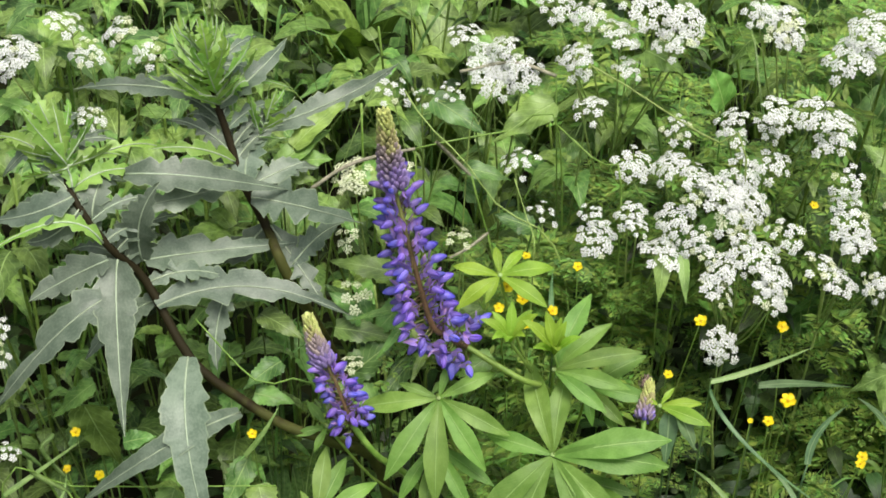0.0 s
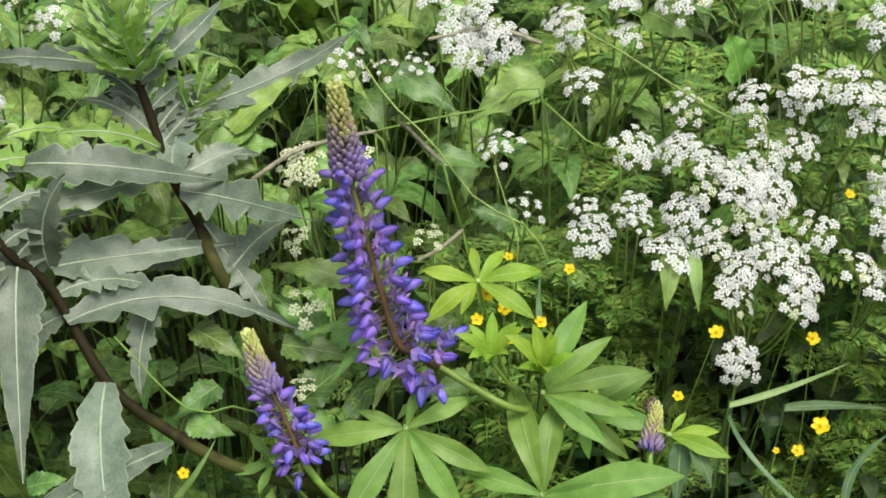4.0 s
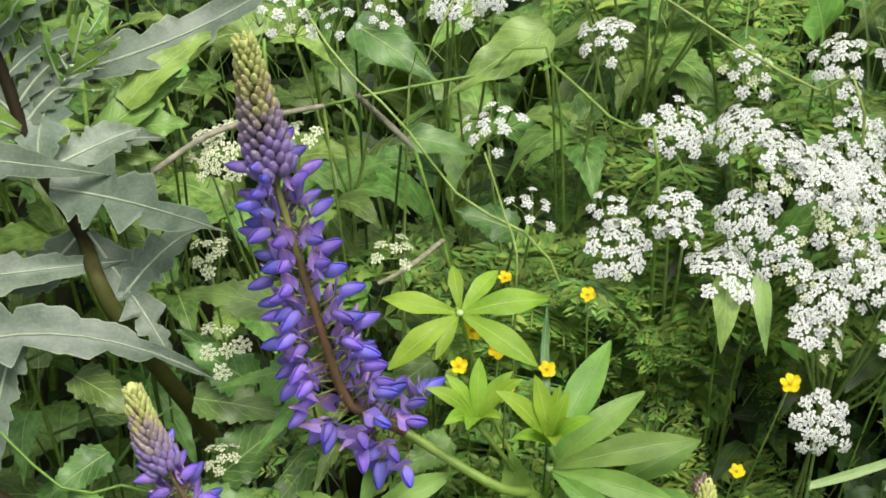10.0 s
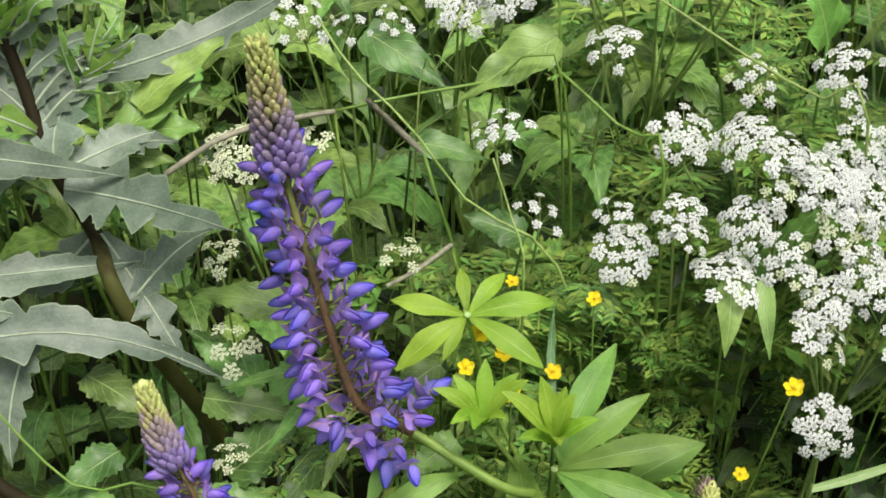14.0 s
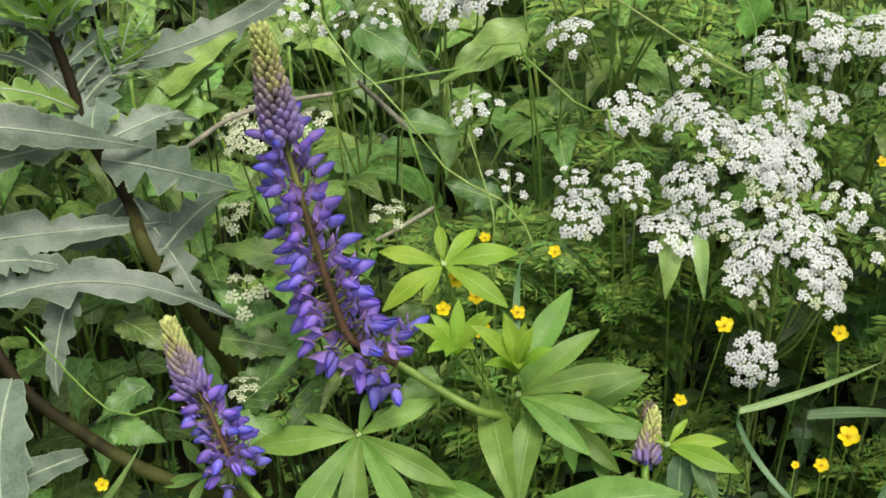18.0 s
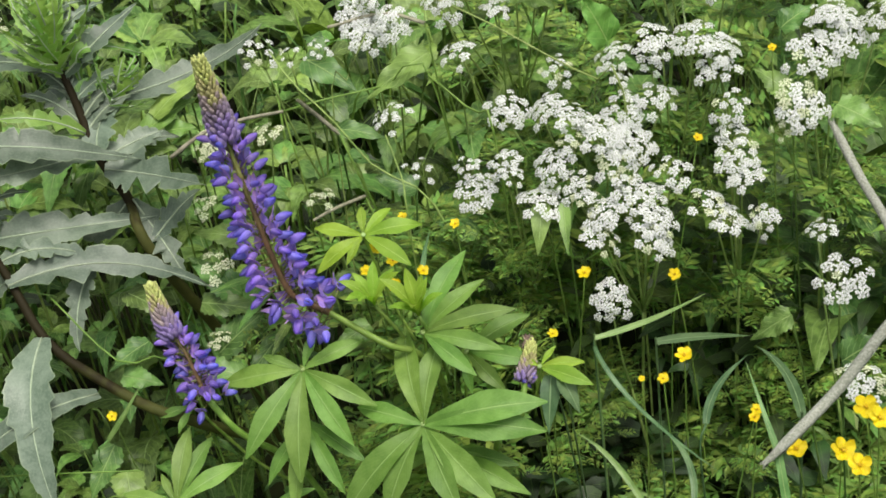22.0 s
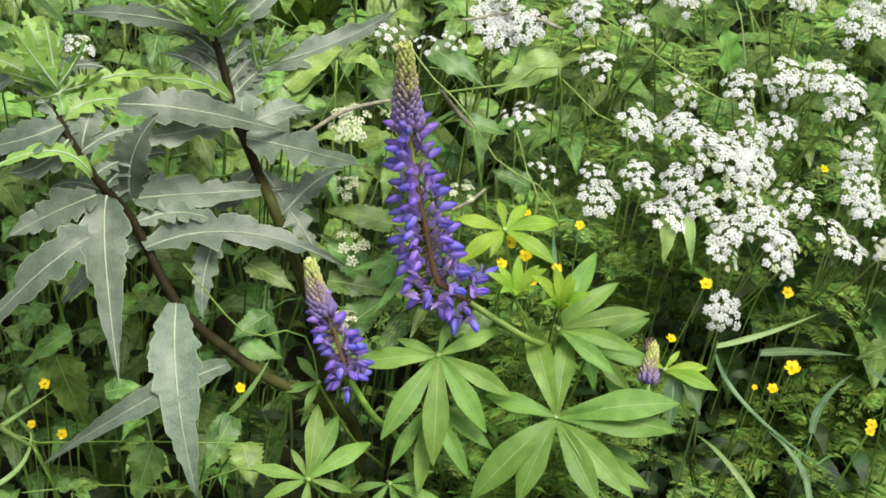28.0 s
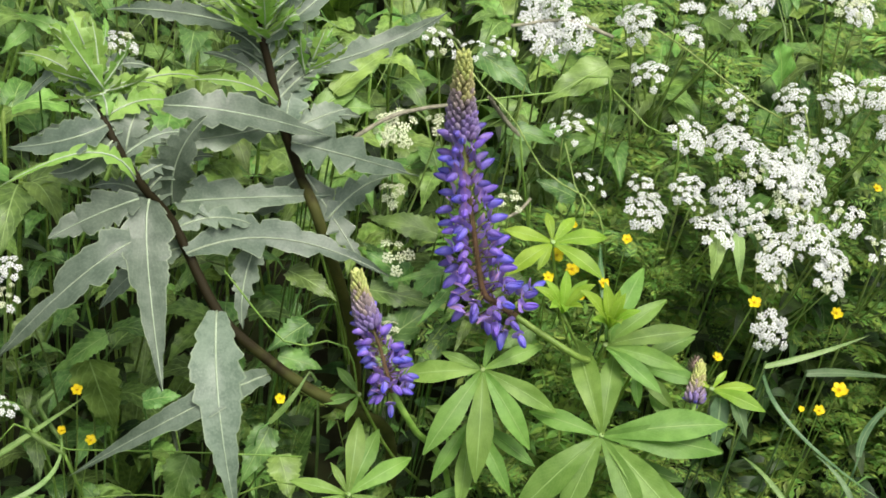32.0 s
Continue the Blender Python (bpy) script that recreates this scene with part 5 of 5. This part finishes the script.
# ---- grasses, stalks and broad leaves ----
herb((0.030, 0.088), [((0.021, -0.030, 0.569), (-0.048, -0.013, 0.571), 0.032), ((-0.041, -0.055, 0.515), (0.027, -0.066, 0.507), 0.035), ((-0.019, -0.033, 0.524), (-0.053, -0.033, 0.556), 0.023)], M_NETTLE, 1, "nettle with broad toothed green leaves behind the lupin", "nettle_plant")
herb((0.046, 0.045), [((0.036, -0.073, 0.540), (0.002, -0.103, 0.510), 0.014), ((0.055, -0.092, 0.514), (0.039, -0.125, 0.497), 0.013), ((0.026, -0.071, 0.554), (-0.026, -0.071, 0.537), 0.011)], M_ELDER, 2, "herb with narrow toothed bright leaves", "nettle_plant")
herb((-0.107, 0.165), [((-0.104, 0.052, 0.646), (-0.046, 0.104, 0.664), 0.029), ((-0.099, 0.048, 0.638), (-0.060, 0.045, 0.635), 0.023), ((-0.086, 0.069, 0.662), (-0.023, 0.124, 0.688), 0.027), ((-0.111, 0.039, 0.627), (-0.099, 0.023, 0.600), 0.022)], M_ELDER, 3, "herb with soft pale green three-part leaves", "broadleaf_herb", teeth=6, depth=0.08)
herb((0.060, 0.279), [((0.063, 0.138, 0.681), (0.120, 0.106, 0.655), 0.037), ((0.195, 0.120, 0.687), (0.129, 0.100, 0.649), 0.041), ((0.095, 0.084, 0.625), (0.148, 0.076, 0.614), 0.024)], M_NETTLE, 4, "herb with large broad bright green leaves", "broadleaf_herb", teeth=7, depth=0.06)
herb((0.421, 0.243), [((0.376, 0.106, 0.691), (0.355, 0.096, 0.744), 0.045), ((0.289, 0.125, 0.749), (0.327, 0.100, 0.734), 0.045)], M_ELDER, 5, "herb with rounded green leaves", "broadleaf_herb", teeth=12, depth=0.05)
herb((0.333, 0.089), [((0.305, -0.017, 0.585), (0.299, -0.054, 0.548), 0.022), ((0.326, -0.018, 0.584), (0.328, -0.056, 0.548), 0.014)], M_ELDER, 6, "herb with smooth pointed leaves under white flowers", "broadleaf_herb", teeth=2, depth=0.0)
herb((-0.297, -0.023), [((-0.290, -0.111, 0.487), (-0.340, -0.103, 0.431), 0.028), ((-0.307, -0.101, 0.448), (-0.281, -0.077, 0.331), 0.056), ((-0.359, -0.113, 0.503), (-0.378, -0.127, 0.473), 0.028)], M_NETTLE, 7, "nettle with dark toothed leaves below the thistle", "nettle_plant")
herb((-0.222, -0.073), [((-0.207, -0.173, 0.395), (-0.224, -0.188, 0.327), 0.045), ((-0.132, -0.149, 0.414), (-0.157, -0.187, 0.374), 0.035), ((-0.121, -0.166, 0.394), (-0.109, -0.204, 0.370), 0.040), ((-0.251, -0.183, 0.470), (-0.216, -0.183, 0.479), 0.025)], M_NETTLE, 8, "nettle with broad toothed leaves in shade", "nettle_plant")
herb((0.334, -0.042), [((0.307, -0.142, 0.470), (0.302, -0.175, 0.426), 0.021), ((0.317, -0.152, 0.477), (0.333, -0.170, 0.445), 0.019)], M_BLUE_GRASS, 9, "herb with smooth grey-green leaves", "broadleaf_herb", teeth=2, depth=0.0)
herb((-0.359, 0.199), [((-0.325, 0.060, 0.735), (-0.347, 0.007, 0.717), 0.019), ((-0.338, 0.032, 0.725), (-0.390, 0.050, 0.734), 0.019), ((-0.374, 0.050, 0.723), (-0.401, 0.029, 0.701), 0.020)], M_ELDER, 10, "herb with pointed light green leaves behind the thistle", "broadleaf_herb")
herb((0.597, -0.099), [((0.569, -0.201, 0.517), (0.606, -0.206, 0.546), 0.035), ((0.531, -0.138, 0.524), (0.495, -0.130, 0.491), 0.031)], M_NETTLE, 11, "herb with dull green leaves", "broadleaf_herb")
herb((0.576, 0.125), [((0.547, 0.017, 0.665), (0.514, 0.045, 0.683), 0.031), ((0.583, -0.032, 0.681), (0.620, -0.062, 0.671), 0.035), ((0.542, 0.073, 0.709), (0.575, 0.083, 0.726), 0.032)], M_NETTLE, 12, "herb with toothed leaves behind white flowers", "broadleaf_herb")
herb((-0.092, 0.227), [((-0.065, 0.100, 0.656), (-0.094, 0.091, 0.677), 0.025), ((-0.079, 0.070, 0.644), (-0.045, 0.070, 0.646), 0.025), ((-0.063, 0.128, 0.663), (-0.063, 0.082, 0.655), 0.024)], M_ELDER, 13, "herb with soft three-part leaves", "broadleaf_herb", teeth=6, depth=0.08)
herb((-0.000, 0.076), [((-0.002, -0.047, 0.519), (-0.048, -0.038, 0.550), 0.038), ((-0.025, -0.085, 0.474), (0.026, -0.065, 0.509), 0.043), ((0.004, -0.109, 0.458), (-0.052, -0.094, 0.472), 0.038), ((0.041, -0.076, 0.489), (0.004, -0.115, 0.460), 0.029), ((0.030, -0.043, 0.539), (-0.005, -0.064, 0.504), 0.034)], M_NETTLE, 21, "nettle with broad toothed leaves between the flower spikes", "nettle_plant")
herb((0.118, 0.074), [((0.114, -0.026, 0.520), (0.074, -0.046, 0.498), 0.029), ((0.125, -0.062, 0.483), (0.089, -0.083, 0.469), 0.029), ((0.173, 0.057, 0.564), (0.129, 0.063, 0.578), 0.032), ((0.235, 0.008, 0.536), (0.191, 0.032, 0.539), 0.029)], M_NETTLE, 22, "nettle with toothed leaves behind the lupin", "nettle_plant")
herb((-0.130, 0.080), [((-0.121, -0.038, 0.520), (-0.073, -0.069, 0.509), 0.032), ((-0.099, -0.072, 0.483), (-0.137, -0.100, 0.468), 0.032), ((-0.126, -0.096, 0.459), (-0.083, -0.104, 0.452), 0.029)], M_NETTLE, 23, "nettle with toothed leaves between thistle and lupin", "nettle_plant")
stalk("plant_stem", [(0.235, 0.05, bank(0.235, 0.05)), (0.208, 0.022, 0.520), (0.133, 0.052, 0.598), (0.094, 0.066, 0.650), (0.056, 0.096, 0.675), (0.032, 0.120, 0.702)], 0.0013, M_PARSLEY_STEM, "long slender leaning green stem", taper=0.7)
stalk("plant_stem", [(0.082, 0.067, bank(0.082, 0.067)), (0.099, 0.064, 0.645), (0.112, 0.097, 0.675), (0.132, 0.131, 0.708)], 0.0012, M_PARSLEY_STEM, "slender green side stem", taper=0.6)
stalk("plant_stem", [(0.166, 0.054, bank(0.166, 0.054)), (0.170, -0.003, 0.550), (0.165, 0.028, 0.590), (0.150, 0.054, 0.632)], 0.0013, M_PARSLEY_STEM, "slender upright green stem", taper=0.6)
stalk("plant_stem", [(0.400, 0.054, bank(0.400, 0.054)), (0.392, 0.028, 0.650), (0.359, 0.059, 0.675), (0.312, 0.077, 0.700), (0.255, 0.092, 0.733), (0.209, 0.111, 0.750)], 0.0015, M_PARSLEY_STEM, "slender leaning green stem", taper=0.6)
stalk("plant_stem", [(0.272, 0.071, bank(0.272, 0.071)), (0.263, 0.029, 0.615), (0.239, 0.061, 0.646), (0.196, 0.088, 0.678)], 0.0018, M_STEM, "slender green stem among leaves", taper=0.6)
stalk("plant_stem", [(-0.027, -0.086, bank(-0.027, -0.086)), (-0.052, -0.113, 0.458), (-0.121, -0.107, 0.485), (-0.184, -0.078, 0.546)], 0.0015, M_STEM, "thin dark green grass stem", taper=0.6)
stalk("plant_stem", [(-0.039, -0.200, bank(-0.039, -0.200)), (-0.087, -0.210, 0.377), (-0.183, -0.200, 0.363), (-0.253, -0.177, 0.345), (-0.331, -0.198, 0.353)], 0.0012, M_STEM, "thin green grass stem", taper=0.6)
stalk("plant_stem", [(-0.415, -0.146, bank(-0.415, -0.146)), (-0.384, -0.177, 0.403), (-0.325, -0.139, 0.365), (-0.229, -0.189, 0.414), (-0.100, -0.181, 0.407)], 0.0012, M_STEM, "thin green grass stem lying across leaves", taper=0.6)
stalk("plant_stem", [(0.228, 0.188, bank(0.228, 0.188)), (0.201, 0.099, 0.649), (0.145, 0.106, 0.657), (0.088, 0.093, 0.656), (0.043, 0.086, 0.649)], 0.0011, M_STEM, "thin green stem behind the lupin", taper=1.0)
stalk("dry_stem", [(0.050, 0.135, bank(0.050, 0.135)), (0.043, 0.086, 0.649), (0.004, 0.063, 0.655), (-0.031, 0.045, 0.653), (-0.066, 0.029, 0.636)], 0.0017, M_DRY, "dry bent brown-grey grass stem", taper=1.4)
stalk("dry_stem", [(0.210, 0.162, bank(0.210, 0.162)), (0.195, 0.122, 0.719), (0.150, 0.147, 0.721), (0.092, 0.141, 0.713)], 0.0022, M_DRY, "dry curled grass leaf", taper=0.8)
stalk("dry_stem", [(0.187, 0.165, bank(0.187, 0.165)), (0.122, 0.038, 0.571), (0.100, -0.015, 0.591), (0.080, -0.026, 0.586)], 0.0019, M_DRY, "dry brown leaf stalk", taper=0.8)
long_blade((0.350, -0.121, 0.496), (0.403, -0.110, 0.506), (0.457, -0.103, 0.529), 0.0085, M_PALE_BLADE, 1, "pale green grass blade leaning over buttercups")
long_blade((0.349, -0.127, 0.491), (0.387, -0.171, 0.451), (0.464, -0.263, 0.441), 0.0065, M_BLUE_GRASS, 2, "long green bent grass blade")
long_blade((0.449, -0.179, 0.434), (0.461, -0.158, 0.459), (0.491, -0.145, 0.486), 0.011, M_BLUE_GRASS, 3, "broad blue-green grass blade")
long_blade((0.529, -0.250, 0.495), (0.522, -0.182, 0.491), (0.499, -0.143, 0.494), 0.014, M_BLUE_GRASS, 5, "broad blue-green grass blade")
long_blade((0.407, -0.096, 0.469), (0.449, -0.103, 0.478), (0.495, -0.127, 0.494), 0.012, M_BLUE_GRASS, 6, "broad dull green blade in shade")
long_blade((0.387, -0.235, 0.389), (0.358, -0.197, 0.413), (0.328, -0.181, 0.431), 0.008, M_GRASS, 7, "green grass blade among leaves")
long_blade((0.433, -0.254, 0.404), (0.429, -0.213, 0.423), (0.402, -0.175, 0.434), 0.009, M_BLUE_GRASS, 8, "narrow blue-green grass blade")
long_blade((0.187, -0.075, 0.535), (0.187, -0.045, 0.548), (0.191, -0.009, 0.555), 0.008, M_BLUE_GRASS, 9, "upright blue-green grass blade")
long_blade((-0.133, -0.159, 0.429), (-0.114, -0.151, 0.452), (-0.097, -0.130, 0.473), 0.008, M_GRASS, 10, "green grass blade among leaves")
long_blade((-0.383, -0.183, 0.395), (-0.356, -0.153, 0.397), (-0.305, -0.099, 0.404), 0.008, M_GRASS, 11, "green grass blade among leaves")
long_blade((-0.372, -0.209, 0.361), (-0.334, -0.179, 0.371), (-0.332, -0.121, 0.370), 0.007, M_PALE_BLADE, 12, "pale grass blade at the edge")
blades = random.Random(64)
for i in range(13):
    x, y = 0.27 + 0.028 * i + blades.uniform(-0.02, 0.02), blades.uniform(-0.24, -0.04)
    z = canopy(x, y) - blades.uniform(0.0, 0.05)
    dx, dy = blades.choice((-1, 1)) * blades.uniform(0.03, 0.075), blades.uniform(-0.03, 0.05)
    long_blade((x, y, z - 0.05), (x + dx * 0.45, y + dy * 0.5, z + 0.012), (x + dx, y + dy, z + blades.uniform(-0.025, 0.02)), blades.uniform(0.006, 0.01), M_BLUE_GRASS if i % 3 else M_GRASS, 70 + i, "long green grass blade among feathery leaves")
foxtail((-0.390, -0.100), [(-0.352, -0.141, 0.398), (-0.371, -0.148, 0.427), (-0.406, -0.136, 0.418)], 0.0022, 11, "pale flowering grass head at the edge of the nettles", M_PALE_BLADE)
foxtail((-0.346, -0.098), [(-0.325, -0.151, 0.369), (-0.356, -0.153, 0.397), (-0.361, -0.147, 0.410)], 0.0022, 12, "pale flowering grass head at the edge of the nettles", M_PALE_BLADE)
foxtail((-0.361, -0.079), [(-0.332, -0.129, 0.369), (-0.350, -0.131, 0.410), (-0.341, -0.119, 0.419)], 0.0022, 13, "pale flowering grass head at the edge of the nettles", M_PALE_BLADE)
thistle_crown(thistle_a, (-0.321, 0.006, 0.726), (-0.029, 0.071, 0.015), 26, 3, 0.07)
thistle_crown(thistle_b, (-0.172, 0.065, 0.788), (-0.018, 0.032, 0.061), 26, 4, 0.072)
thistle_crown(thistle_b, (-0.106, 0.068, 0.712), (0.017, 0.040, 0.023), 12, 5, 0.045)
clover_head((0.285, -0.110, 0.484), 0.011, 4)
foxtail((0.775, -0.238), [(0.623, -0.289, 0.656), (0.590, -0.306, 0.633), (0.549, -0.327, 0.588), (0.487, -0.368, 0.548)], 0.0047, 1, "grey hairy foxtail head leaning over yellow buttercups")
foxtail((0.724, -0.118), [(0.612, -0.243, 0.641), (0.604, -0.199, 0.659), (0.591, -0.132, 0.663), (0.573, -0.078, 0.688)], 0.0041, 2, "grey hairy foxtail head beside white flowers")
foxtail((0.129, 0.095), [(0.104, 0.056, 0.634), (0.088, 0.064, 0.647), (0.068, 0.060, 0.673)], 0.0016, 3, "small dry brown grass head", M_DRY)
